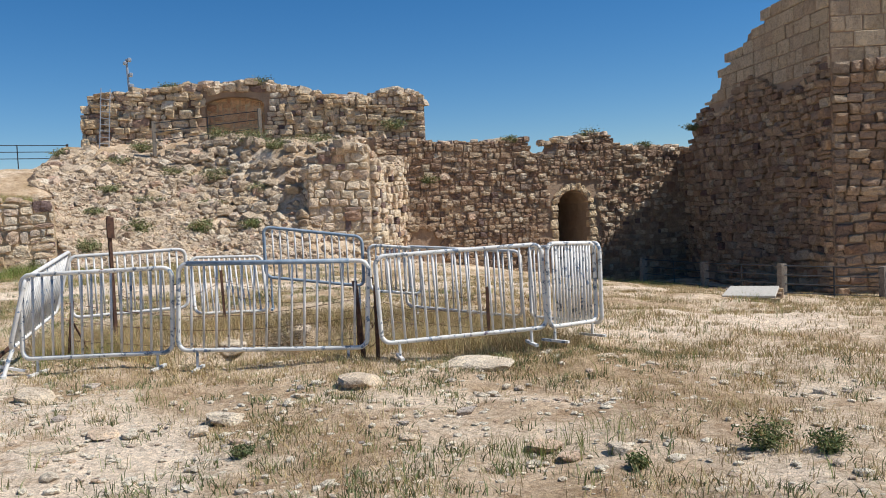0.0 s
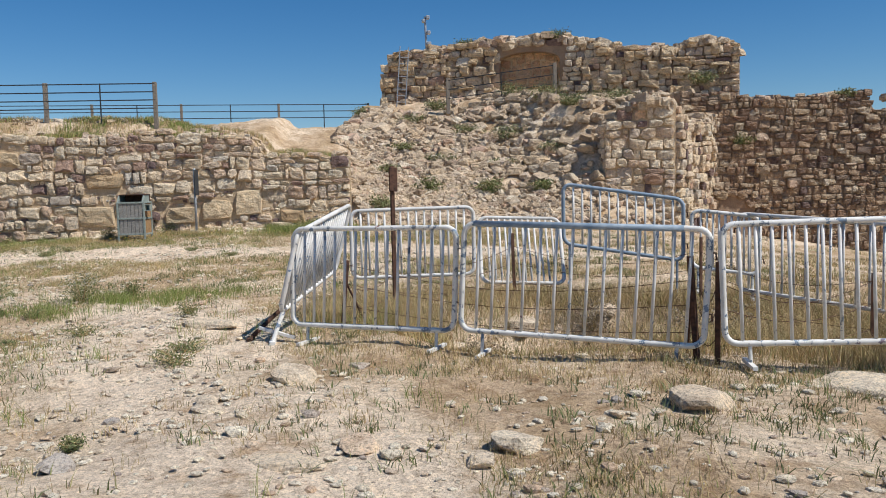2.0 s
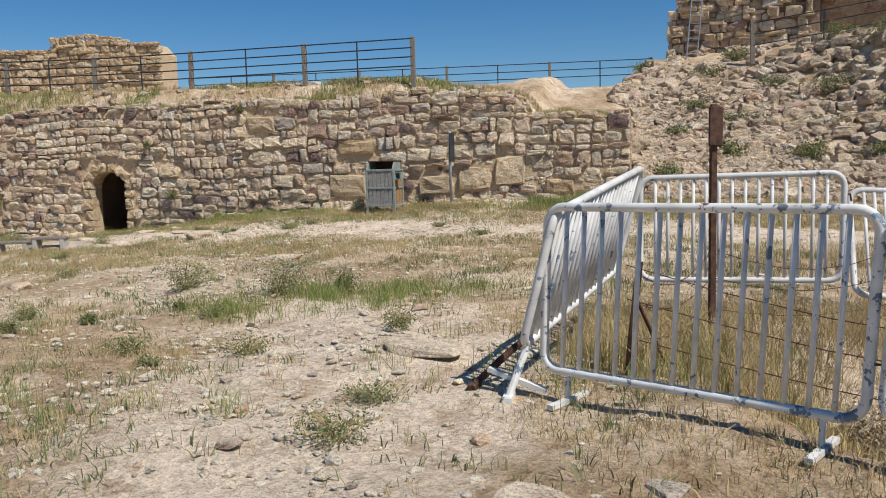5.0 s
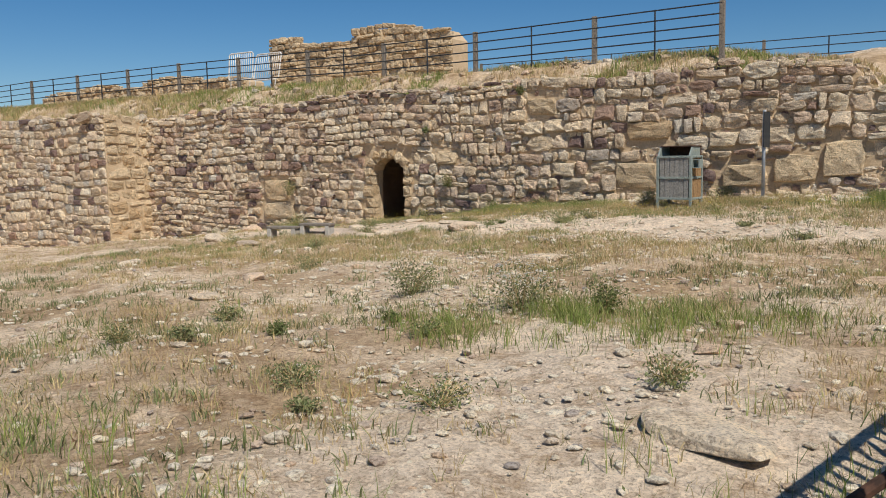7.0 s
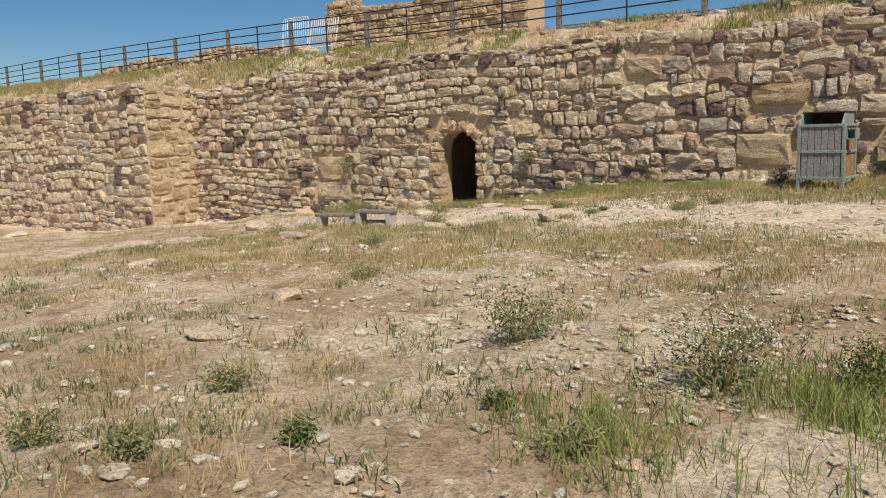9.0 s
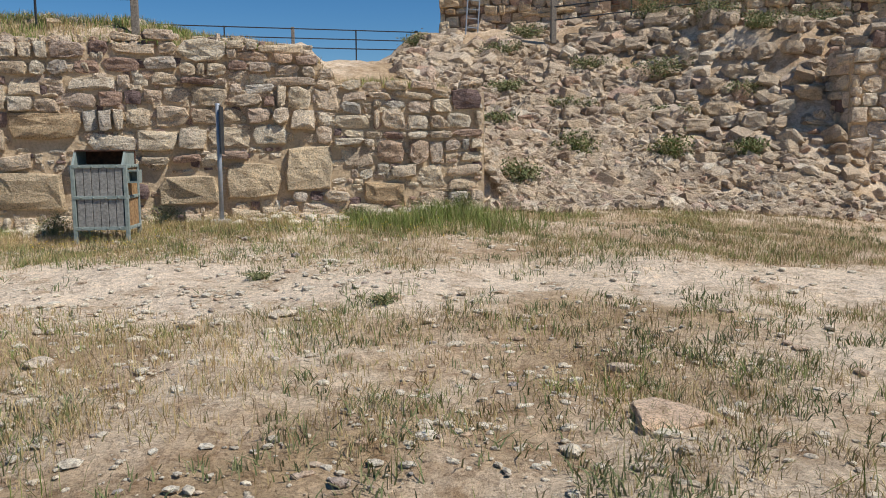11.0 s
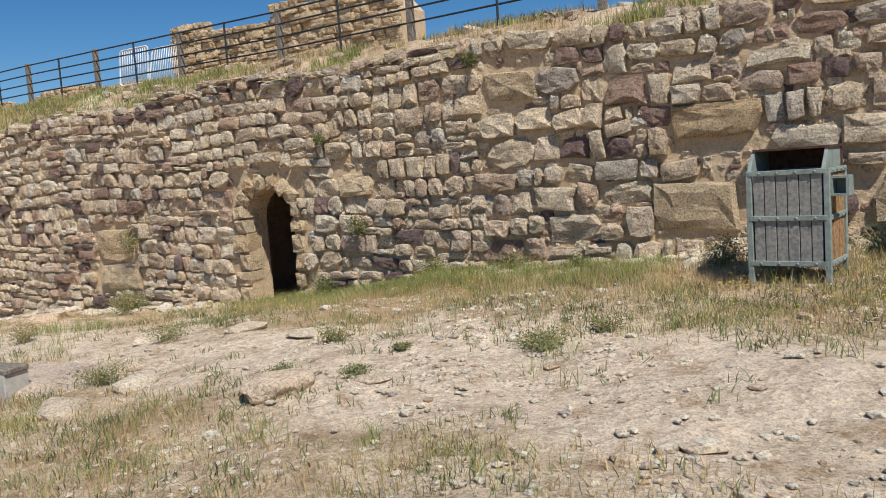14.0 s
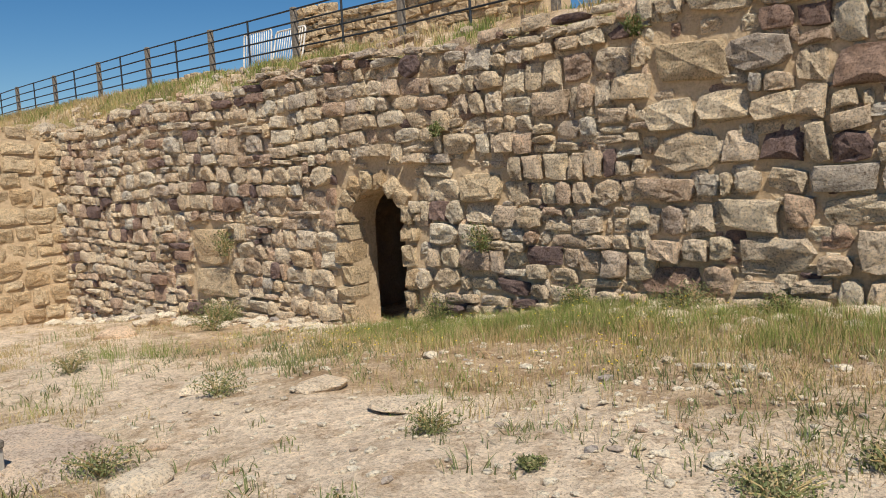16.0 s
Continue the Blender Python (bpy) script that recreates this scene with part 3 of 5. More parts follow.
# ---- projecting wall further down ----
P1, P2, P3 = (-42.0, 23.0), (-22.6, 23.2), (-22.63, 25.0)
side_low = lambda u: float(land(P1[0] + u, 23.1))
side_high = lambda u: float(np.interp(u, [0, 10, 14, 19.4], [2.4, 2.65, 2.75, 2.72]))
wall_side = wall_core("wall_side", P1, P2, side_low, side_high, 2.2, M_MORTAR, None, 0.1, 5, "stone wall that stands forward of the long wall")
masonry(wall_side, P1, P2, side_low, side_high, STONES, 12, near=(10, 19.4), course=(0.22, 0.34), length=(0.3, 0.6), gap=0.02, proud=0.08)
masonry(wall_side, P2, P3, lambda u: -1.4, lambda u: 2.72, PALES, 13, near=(0, 2.2), course=(0.28, 0.42), length=(0.4, 0.8), proud=0.06, gap=0.02)

# ---- ruin on the hill ----
R1, R2 = (1.45, 37.92), (15.3, 33.35)
ruin_low = lambda u: 4.3
ruin_high = lambda u: float(np.interp(u, [0, 0.5, 1.0, 5.1, 7.7, 9.0, 10.1, 11.3, 11.4, 12.3, 12.5, 12.9, 14.3, 14.8], [6.2, 6.8, 7.0, 7.3, 7.4, 7.0, 6.75, 6.6, 6.75, 6.6, 6.8, 7.0, 6.7, 6.0]))
NICHE = (6.35, 2.5, 6.5, 0.35, 4.4)
wall_ruin = wall_core("wall_ruin", R1, R2, ruin_low, ruin_high, 1.2, M_DARKMORTAR, NICHE, 0.3, 7, "ruined upper building of eroded pale stone on the hill")


def at_niche(u, v, a_, b_):
    return abs(u - NICHE[0]) < NICHE[1] / 2 + a_ * 0.7 and v < 6.9 + b_ * 0.7


masonry(wall_ruin, R1, R2, ruin_low, ruin_high, STONES, 14, near=(0, 7), course=(0.2, 0.42), length=(0.25, 0.75), proud=0.2, gap=0.01, blocked=at_niche)
masonry(wall_ruin, R1, R2, ruin_low, ruin_high, PALES, 34, course=(0.2, 0.5), length=(0.25, 0.7), proud=0.34, fill=0.45, blocked=at_niche)
dR = Vector((R2[0] - R1[0], R2[1] - R1[1], 0)).normalized()
N1 = (R1[0] + dR.x * 4.9 - dR.y * 0.5, R1[1] + dR.y * 4.9 + dR.x * 0.5)
N2 = (N1[0] + dR.x * 2.9, N1[1] + dR.y * 2.9)
wall_niche = wall_core("wall_niche", N1, N2, lambda u: 4.4, lambda u: 7.0, 0.6, M_MORTAR, None, 0.1, 8, "reddish masonry at the back of a recess")
masonry(wall_niche, N1, N2, lambda u: 4.4, lambda u: 7.0, ORANGES, 33, near=(0, 3), proud=0.05)

# ---- squared stump in the slope ----
K1, K2, K3 = (8.2, 27.95), (10.4, 27.55), (13.4, 31.4)
knob_low = lambda u: -0.2
knob_high = lambda u: float(np.interp(u, [0, 0.5, 1.2, 2.3], [3.1, 3.7, 3.95, 3.9]))
wall_knob = wall_core("wall_knob", K1, K2, knob_low, knob_high, 0.9, M_MORTAR, None, 0.3, 9, "stump of a squared-stone wall in the rubble slope")
masonry(wall_knob, K1, K2, knob_low, knob_high, STONES, 15, near=(0, 4), course=(0.26, 0.4), length=(0.35, 0.75), proud=0.12, gap=0.015)
kret_high = lambda u: float(np.interp(u, [0, 0.6, 1.2, 3, 4.9], [3.85, 3.5, 3.1, 3.2, 3.9]))
wall_return = wall_core("wall_return", K2, K3, lambda u: -1.0, kret_high, 0.9, M_MORTAR, None, 0.3, 10, "broken return of the stump wall")
K0 = (K1[0] + 0.16, K1[1] + 0.88)
masonry(wall_knob, K0, K1, knob_low, lambda u: 3.3 - 0.2 * u, STONES, 45, near=(0, 1), proud=0.12)
masonry(wall_return, K2, K3, lambda u: -1.0, kret_high, STONES, 16, near=(0, 5), proud=0.2, gap=0.01)

# ---- tall brown wall with the archway ----
C1, C2 = (12.0, 31.2), (29.8, 29.8)
arch_low = lambda u: float(land(C1[0] + u, 30)) - 0.1
arch_high = lambda u: float(np.interp(u, [0, 2.6, 7.0, 7.05, 8.3, 8.35, 10.2, 11.0, 11.8, 18], [4.6, 4.3, 4.4, 3.75, 3.72, 4.35, 4.6, 4.5, 4.0, 4.0]))
ARCH = (9.1, 1.62, 1.25, 0.92, -1.7)
wall_arch = wall_core("wall_arch", C1, C2, arch_low, arch_high, 1.6, M_DARKMORTAR, ARCH, 0.22, 11, "tall brown rubble wall with a pointed stone archway")


def at_arch(u, v, a_, b_):
    return (abs(u - ARCH[0]) < 0.8 + a_ + 0.32 and v < 2.5 + b_ * 0.5) or (((u - 1.9) / 1.35) ** 2 + ((v + 1.4) / 2.4) ** 2 < 1)


masonry(wall_arch, C1, C2, arch_low, arch_high, BROWNS, 17, near=(3, 14), course=(0.2, 0.34), length=(0.2, 0.55), proud=0.11, blocked=at_arch, gap=0.015)
masonry(wall_arch, C1, C2, lambda u: 0.5, lambda u: arch_high(u) - 0.2, RUBBLES, 37, course=(0.2, 0.3), length=(0.2, 0.5), proud=0.2, blocked=at_arch, fill=0.16)
voussoirs(wall_arch, C1, C2, ARCH[0], ARCH[1], ARCH[2], ARCH[3], -1.9, PALES, 11, 0.34, 0.12, 0.42)
passage("wall_arch_passage", C1, C2, ARCH[0], ARCH[1] + 0.05, ARCH[2], ARCH[3], -1.9, 1.58, 4.0, M_DARKMORTAR, "dark passage behind the pointed archway")
for i in range(11):
    a_ = math.pi * (i + 0.5) / 11
    u, v = 1.9 - 1.3 * math.cos(a_), -1.4 + 2.35 * math.sin(a_)
    wall_block(wall_arch, C1, C2, u - 0.16, u + 0.16, v - 0.2, v + 0.2, BROWNS[i % 10], 0.14, math.pi - a_)

# ---- tower ----
T2 = (23.36, 18.83)
T1, T3 = (T2[0] + 0.326 * 12.3, T2[1] + 0.944 * 12.3), (T2[0] + 0.878 * 15, T2[1] - 0.479 * 15)
tower_low = lambda u: -2.4
tower_high = lambda u: float(np.interp(u - 0.8, [0, 0.5, 0.9, 1.4, 2.4, 2.45, 3.6, 3.65, 4.5, 4.55, 5.9, 5.95, 7.4, 7.45, 8.9, 8.95, 11.5], [3.8, 4.1, 4.7, 5.0, 5.6, 5.85, 6.1, 6.9, 6.95, 7.45, 7.5, 7.95, 8.0, 8.5, 8.55, 9.0, 11.0]))
wall_tower = wall_core("wall_tower", T1, T2, tower_low, tower_high, 3.0, M_DARKMORTAR, None, 0.04, 13, "high ruined tower face with squared blocks above rubble", step=0.2)
SPLIT = 5.86
masonry(wall_tower, T1, T2, tower_low, lambda u: min(SPLIT - 0.2 + 0.5 * math.sin(u * 1.1), tower_high(u)), BROWNS, 18, near=(0, 12.3), course=(0.2, 0.42), length=(0.35, 0.9), proud=0.2, gap=0.015)
masonry(wall_tower, T1, T2, lambda u: SPLIT - 0.15, tower_high, ASHLARS, 19, near=(0, 12.3), course=(0.5, 0.52), length=(0.5, 1.0), proud=0.07, bond=0.0, name="ashlar", gap=0.035)
wall_front = wall_core("wall_tower_front", T2, T3, tower_low, lambda u: 11.0, 3.0, M_DARKMORTAR, None, 0.1, 15, "front of the ruined tower in raking light")
masonry(wall_front, T2, T3, tower_low, lambda u: SPLIT, BROWNS, 20, near=(0, 4), course=(0.28, 0.42), length=(0.4, 0.9), proud=0.2, gap=0.01)
masonry(wall_front, T2, T3, lambda u: SPLIT, lambda u: 11.0, ASHLARS, 21, near=(0, 5), course=(0.5, 0.52), length=(0.5, 1.0), proud=0.05, bond=0.0, name="ashlar", gap=0.035)

# ---- low ruins on the bank ----
U1, U2 = (-25.4, 33.0), (-16.4, 33.0)
up_high = lambda u: float(np.interp(u, [0, 0.1, 1.6, 1.7, 4.4, 4.5, 6, 8.6, 9.0], [5.9, 6.2, 6.2, 5.85, 5.85, 6.25, 6.2, 5.9, 5.6]))
wall_upper = wall_core("wall_upper_ruin", U1, U2, lambda u: 4.0, up_high, 1.0, M_MORTAR, None, 0.12, 21, "low ruined wall of pale rough stones on the bank")
masonry(wall_upper, U1, U2, lambda u: 4.0, up_high, PALES, 22, near=(0, 9), course=(0.2, 0.32), length=(0.35, 0.8), proud=0.15, gap=0.01)
V1, V2 = (-44.0, 34.0), (-27.5, 33.6)
low_high = lambda u: float(np.interp(u, [0, 5, 8, 10, 13, 16.5], [5.0, 5.4, 5.0, 5.3, 5.2, 4.9]))
wall_low = wall_core("wall_low_ruin", V1, V2, lambda u: 3.8, low_high, 1.0, M_MORTAR, None, 0.3, 23, "long low remains of a rough stone wall")
masonry(wall_low, V1, V2, lambda u: 3.8, low_high, PALES, 24, course=(0.2, 0.34), length=(0.35, 0.8), proud=0.15, gap=0.01)

# ---- crowd barriers ----
M_BARS = painted_steel("old_white_paint", 0.62, (0.52, 0.50, 0.46), (0.74, 0.72, 0.68))


def barrier(W, H, bars, m, label, material=None, legs=(0.1, 0.9), leg_len=0.16, slope=0.0, shear=0.0, rad=0.027, blue_top=False, bar_mat=None, group="crowd barriers round the pit"):
    """A steel crowd-control panel: round frame with turned corners, upright bars, feet. Its lower rail lies on local x, upright is z."""
    ob = empty("crowd_barrier", m)
    mat = material or M_WHITE
    rc = 0.11

    def at(x, z, y=0.0):
        return (x + shear * z, y, z + slope * x)

    pts = []
    for cx, cz, a0 in ((W - rc, rc, -90), (W - rc, H - rc, 0), (rc, H - rc, 90), (rc, rc, 180)):
        for k in range(6):
            a_ = radians(a0 + k * 18)
            pts.append(at(cx + rc * math.cos(a_), cz + rc * math.sin(a_)))
    part("frame", tube(bmesh.new(), pts, rad, 10, True), mat, ob, smooth=True)
    if blue_top:
        part("rail_wrap", tube(bmesh.new(), [at(rc * 0.9, H), at(W * 0.9, H)], rad + 0.003, 10), M_BLUE, ob, "blue-grey worn top rail", smooth=True)
    first = None
    for i in range(bars):
        x = rc * 0.7 + (W - 1.4 * rc) * (i + 0.5) / bars
        if first is None:
            b = part("bar", tube(bmesh.new(), [(0, 0, 0), (shear * H * 0.5, 0, H * 0.5), (shear * H, 0, H)], 0.015, 8), bar_mat or M_BARS, ob, smooth=True)
            first = b.data
        else:
            b = new("bar", first)
            b.parent = ob
        b.location = at(x, 0)
    for f in legs:
        x = W * f
        bm = tube(bmesh.new(), [at(x, 0), at(x, -leg_len)], 0.017, 8)
        box(bm, x - 0.02, x + 0.02, -0.2, 0.2, slope * x - leg_len - 0.03, slope * x - leg_len)
        part("foot", bm, mat, ob)
    for z in (H * 0.28, H * 0.8):
        part("hook", tube(bmesh.new(), [at(W - 0.01, z), at(W + 0.05, z, 0.01), at(W + 0.06, z - 0.06, 0.01)], 0.009, 6), M_RUST, ob, "rusty red-brown hook")
    return tagged(ob, label, "barrier", group)


def panel(p, q, H, bars, label, tilt=0.0, **kw):
    W = math.dist(p[:2], q[:2])
    m = pose(p[0], p[1], p[2], 0, 0, math.degrees(math.atan2(q[1] - p[1], q[0] - p[0]))) @ pose(0, 0, 0, tilt)
    return barrier(W, H, bars, m, label, slope=(q[2] - p[2]) / W, **kw)


panel((-0.4, 10.92, 0.04), (1.2, 10.02, 0.06), 1.0, 14, "white steel crowd barrier with chipped paint", shear=0.05)
panel((1.26, 9.97, 0.08), (3.25, 8.99, 0.02), 1.02, 14, "white steel crowd barrier with blue-grey worn top rail", shear=0.06, blue_top=True, leg_len=0.2)
panel((3.4, 8.89, 0.06), (5.38, 8.43, 0.1), 1.02, 14, "white steel crowd barrier with leaning bars", shear=-0.04)
panel((5.4, 8.4, 0.1), (6.35, 8.75, 0.05), 1.02, 13, "white steel crowd barrier turned away from the path", bar_mat=M_WHITE)
panel((6.4, 8.7, 0.02), (6.5, 10.6, -0.1), 1.05, 13, "white steel crowd barrier closing the side of the pit", legs=(0.9,))
panel((6.4, 10.7, -0.1), (5.3, 12.6, 0.0), 1.0, 13, "weathered steel crowd barrier at the back of the pit", material=M_BARS)
panel((-0.53, 10.88, 0.17), (-0.06, 12.75, 0.42), 0.86, 20, "pale steel crowd barrier leaning outwards", tilt=15, material=M_BARS, legs=(0.03,), leg_len=0.22)
panel((0.21, 13.65, 0.2), (1.9, 13.53, 0.22), 0.93, 14, "weathered steel crowd barrier on the far side of the pit", material=M_BARS, legs=(0.9,), leg_len=0.3)
panel((2.0, 13.5, 0.1), (3.15, 13.4, 0.05), 1.0, 12, "crowd barrier sagging backwards on the far side", tilt=-28, material=M_BARS, legs=())
panel((3.12, 13.3, 0.62), (4.63, 12.81, 0.38), 0.82, 12, "grey steel crowd barrier standing high on the far side", material=M_BLUE, legs=(0.05, 0.95), leg_len=0.5)
panel((4.72, 12.75, 0.3), (5.5, 12.42, 0.2), 0.76, 9, "small-looking white crowd barrier beside the pit", legs=(0.1, 0.9), leg_len=0.3)

# iron legs beside the leaning barrier
for p_, q_, mat, lab in (((-0.44, 11.3, 0.24), (-0.87, 11.08), M_RUST, "dark iron bar sloping to the ground"), ((-0.5, 10.93, 0.17), (-0.61, 10.84), M_WHITE, "short chipped white leg by the barrier")):
    a_, b_ = Vector(p_), Vector((*q_, float(land(*q_)) + 0.02))
    bm = tube(bmesh.new(), [a_, a_.lerp(b_, 0.5) + Vector((0, 0, 0.01)), b_], 0.024, 8)
    box(bm, b_.x - 0.03, b_.x + 0.03, b_.y - 0.09, b_.y + 0.09, b_.z - 0.03, b_.z + 0.015)
    tagged(part("iron_bar", bm, mat), lab, "iron bar")

# ---- wire fence inside the barriers ----
POSTS = [(0.1, 11.3, 0.75, 6), (0.75, 12.64, 1.85, 0), (3.26, 9.14, 0.95, -8), (3.4, 9.04, 0.9, 2), (5.2, 9.6, 0.8, 0), (2.4, 13.2, 0.9, 4), (4.6, 12.2, 0.9, 0)]
for i, (x, y, h, lean) in enumerate(POSTS):
    z = float(land(x, y)) - 0.05
    ob = empty("iron_post", pose(x, y, z, 0, lean, 20 * i))
    bm = bmesh.new()
    box(bm, -0.022, 0.022, -0.022, -0.014, 0, h + 0.05)
    box(bm, -0.022, -0.014, -0.014, 0.022, 0, h + 0.05)
    part("shaft", bm, M_RUST, ob)
    if i == 1:
        bm = bmesh.new()
        box(bm, -0.055, 0.055, -0.05, -0.025, h - 0.27, h + 0.03, bevel=0.006)
        part("plate", bm, M_RUST, ob, "small dark metal plate")
    elif i in (0, 2):
        part("brace", tube(bmesh.new(), [(0, 0, h * 0.75), (0.3, 0.25, 0.0)], 0.013, 6), M_RUST, ob)
    tagged(ob, "tall dark rusty post with a small plate" if i == 1 else "rusty iron angle post in the dry grass", "post", "posts of the wire fence")
for k, hh in enumerate((0.25, 0.5, 0.72)):
    pts = []
    order = [0, 2, 3, 4, 6, 5, 1, 0]
    for a_, b_ in zip(order, order[1:]):
        p_, q_ = POSTS[a_], POSTS[b_]
        for j in range(6):
            f = j / 6
            x, y = p_[0] + (q_[0] - p_[0]) * f, p_[1] + (q_[1] - p_[1]) * f
            pts.append((x, y, float(land(p_[0], p_[1]) * (1 - f) + land(q_[0], q_[1]) * f) + hh - 0.10 * math.sin(f * math.pi) * (1 + 0.5 * k)))
    bm = tube(bmesh.new(), pts, 0.0035, 5)
    for j in range(0, len(pts) - 1):
        a_, b_ = Vector(pts[j]), Vector(pts[j + 1])
        for f in (0.25, 0.75):
            c = a_.lerp(b_, f)
            tube(bm, [c + Vector((-0.012, 0, -0.015)), c + Vector((0.012, 0, 0.018))], 0.002, 4)
    tagged(part("barbed_wire", bm, M_RUST), "thin rusty barbed wire sagging between posts", "wire", "strands of barbed wire")

# ---- railings ----
def railing(points, heights, post_h, label, group, wood=0.06, iron=True, sink=0.1):
    """Wooden posts with thin steel rails, and an iron upright in the middle of each bay."""
    ob = empty("railing", pose(*points[0]))
    o = Vector(points[0])
    for p_ in points:
        q = Vector(p_) - o
        bm = bmesh.new()
        box(bm, q.x - wood, q.x + wood, q.y - wood * 0.8, q.y + wood * 0.8, q.z - sink, q.z + post_h, bevel=0.008)
        part("post", bm, M_POSTWOOD, ob, "weathered wooden post")
    for a_, b_ in zip(points, points[1:]):
        qa, qb = Vector(a_) - o, Vector(b_) - o
        for h in heights:
            part("rail", tube(bmesh.new(), [qa + Vector((0, -wood * 0.6, h)), qb + Vector((0, -wood * 0.6, h))], 0.017, 6), M_DARK, ob)
        if iron:
            c = (qa + qb) / 2
            part("upright", tube(bmesh.new(), [c + Vector((0, -wood * 0.6, -sink)), c + Vector((0, -wood * 0.6, heights[0] + 0.02))], 0.022, 6), M_DARK, ob)
    return tagged(ob, label, "railing", group)


XS = [-5.6, -8.75, -12.3, -15.55, -18.7, -22.0, -25.25, -28.4, -31.9, -35.5, -39.0, -42.5, -46.0, -49.5]
railing([(x, 27.6 - (x + 6) * 0.031, float(np.interp(x, [-50, -36, -25, -20, -15, -5], [3.9, 4.0, 3.88, 3.76, 3.64, 3.64]))) for x in XS], (1.0, 0.76, 0.52, 0.28), 1.05, "dark steel railing on wooden posts along the bank", "railings", sink=0.4)
railing([(x, 37.2 + (x + 14) * 0.12, 4.1 + (x + 14) * 0.005) for x in (-17.5, -14, -10.5, -7, -3, 0.85)], (0.9, 0.62, 0.34), 0.95, "distant steel railing against the sky", "railings", wood=0.05)
railing([(4.3 * 0.91, 37.76 * 0.91, 4.3), (8.78 * 0.91, 36.97 * 0.91, 4.75)], (1.2, 0.85, 0.5), 1.3, "railing before the recess of the ruin", "railings", wood=0.07)
FEET = [(14.72 * 1.36, 18.01 * 1.36), (20.2, 21.5), (19.1, 17.19), (20.9, 15.27), (22.5, 13.2)]
railing([(x, y, float(land(x, y)) - 0.02) for x, y in FEET], (0.95, 0.68, 0.42, 0.16), 1.0, "low steel railing on stout wooden posts before the tower", "railings", wood=0.11)

# the two panels left on the bank
for i in range(2):
    x = -26.85 + i * 1.45
    barrier(1.3, 1.1, 11, pose(x, 32.0, 4.68 - 0.1 * i, 0, 0, 4) @ pose(0, 0, 0, -6 - 8 * i), "old white crowd barrier standing on the bank", material=M_BARS, group="barriers on the bank", leg_len=0.5)

# ---- litter bin ----
bin_ob = empty("litter_bin", pose(-5.48, 24.25, float(land(-5.48, 24.25)) - 0.03, 0, 0, -4))
BW, BD = 0.33, 0.28
for sx in (-1, 1):
    for sy in (-1, 1):
        bm = bmesh.new()
        box(bm, sx * BW - 0.025, sx * BW + 0.025, sy * BD - 0.025, sy * BD + 0.025, -0.04, 1.04, bevel=0.004)
        part("leg", bm, M_GREEN, bin_ob, "grey-green steel corner post")
slat_mesh = None
for face in range(4):
    rot = pose(0, 0, 0, 0, 0, 90 * face)
    half, dist = (BW, BD) if face % 2 == 0 else (BD, BW)
    n = 6 if face % 2 == 0 else 5
    for row, (z0, z1) in enumerate(((0.22, 0.60), (0.63, 1.01))):
        for i in range(n):
            w = (2 * half - 0.07) / n
            x = -half + 0.035 + w * (i + 0.5)
            bm = bmesh.new()
            box(bm, x - w / 2 + 0.004, x + w / 2 - 0.004, -dist - 0.010 - 0.004 * (i % 2), -dist + 0.012, z0, z1, rot, 0.003)
            # the +x side faces the sun: its warm light is put into the slat colour
            part("slat", bm, M_SUNSIDEWOOD if face == 1 else M_GREYWOOD, bin_ob)
    for z in (0.21, 0.615, 1.02):
        bm = bmesh.new()
        box(bm, -half, half, -dist - 0.03, -dist - 0.005, z - 0.022, z + 0.022, rot, 0.003)
        band = part("band", bm, M_GREEN, bin_ob)
        for i in range(4):
            x = -half + half * 2 * (i + 0.6) / 4.2
            bm = bmesh.new()
            bmesh.ops.create_uvsphere(bm, u_segments=8, v_segments=5, radius=0.013, matrix=rot @ Matrix.Translation((x, -dist - 0.032, z)))
            part("bolt", bm, M_GREEN, band)
bm = bmesh.new()
box(bm, -BW + 0.03, BW - 0.03, -BD + 0.03, BD - 0.03, 0.2, 0.85)
part("liner", bm, M_BLACK, bin_ob, "dark inner liner")
for sx in (-1, 1):
    bm = bmesh.new()
    prism(bm, [(-BD, 1.04), (BD, 1.04), (BD, 1.22), (-BD + 0.14, 1.22)], (0, 0), (1, 0), 0.03)
    bmesh.ops.transform(bm, matrix=pose(sx * (BW - 0.015), 0, 0, 0, 0, 90), verts=bm.verts)
    part("hood_side", bm, M_GREEN, bin_ob)
bm = bmesh.new()
box(bm, -BW, BW, BD - 0.03, BD, 1.04, 1.22)
box(bm, -BW, BW, -BD + 0.12, BD, 1.215, 1.235)
part("hood", bm, M_RUST, bin_ob, "rusty hood over the bin's opening")
bm = bmesh.new()
box(bm, BW + 0.02, BW + 0.17, -BD, -BD + 0.16, 0.80, 0.82)
box(bm, BW + 0.02, BW + 0.17, -BD, -BD + 0.16, 0.95, 0.97)
for x in (BW + 0.03, BW + 0.16):
    box(bm, x - 0.012, x + 0.012, -BD, -BD + 0.16, 0.82, 0.95)
box(bm, BW + 0.042, BW + 0.148, -BD + 0.14, -BD + 0.158, 0.82, 0.95)
part("ashtray", bm, M_GREEN, bin_ob, "small open steel box on the side")
tagged(bin_ob, "weathered grey wooden litter bin in a green steel frame", "litter bin")

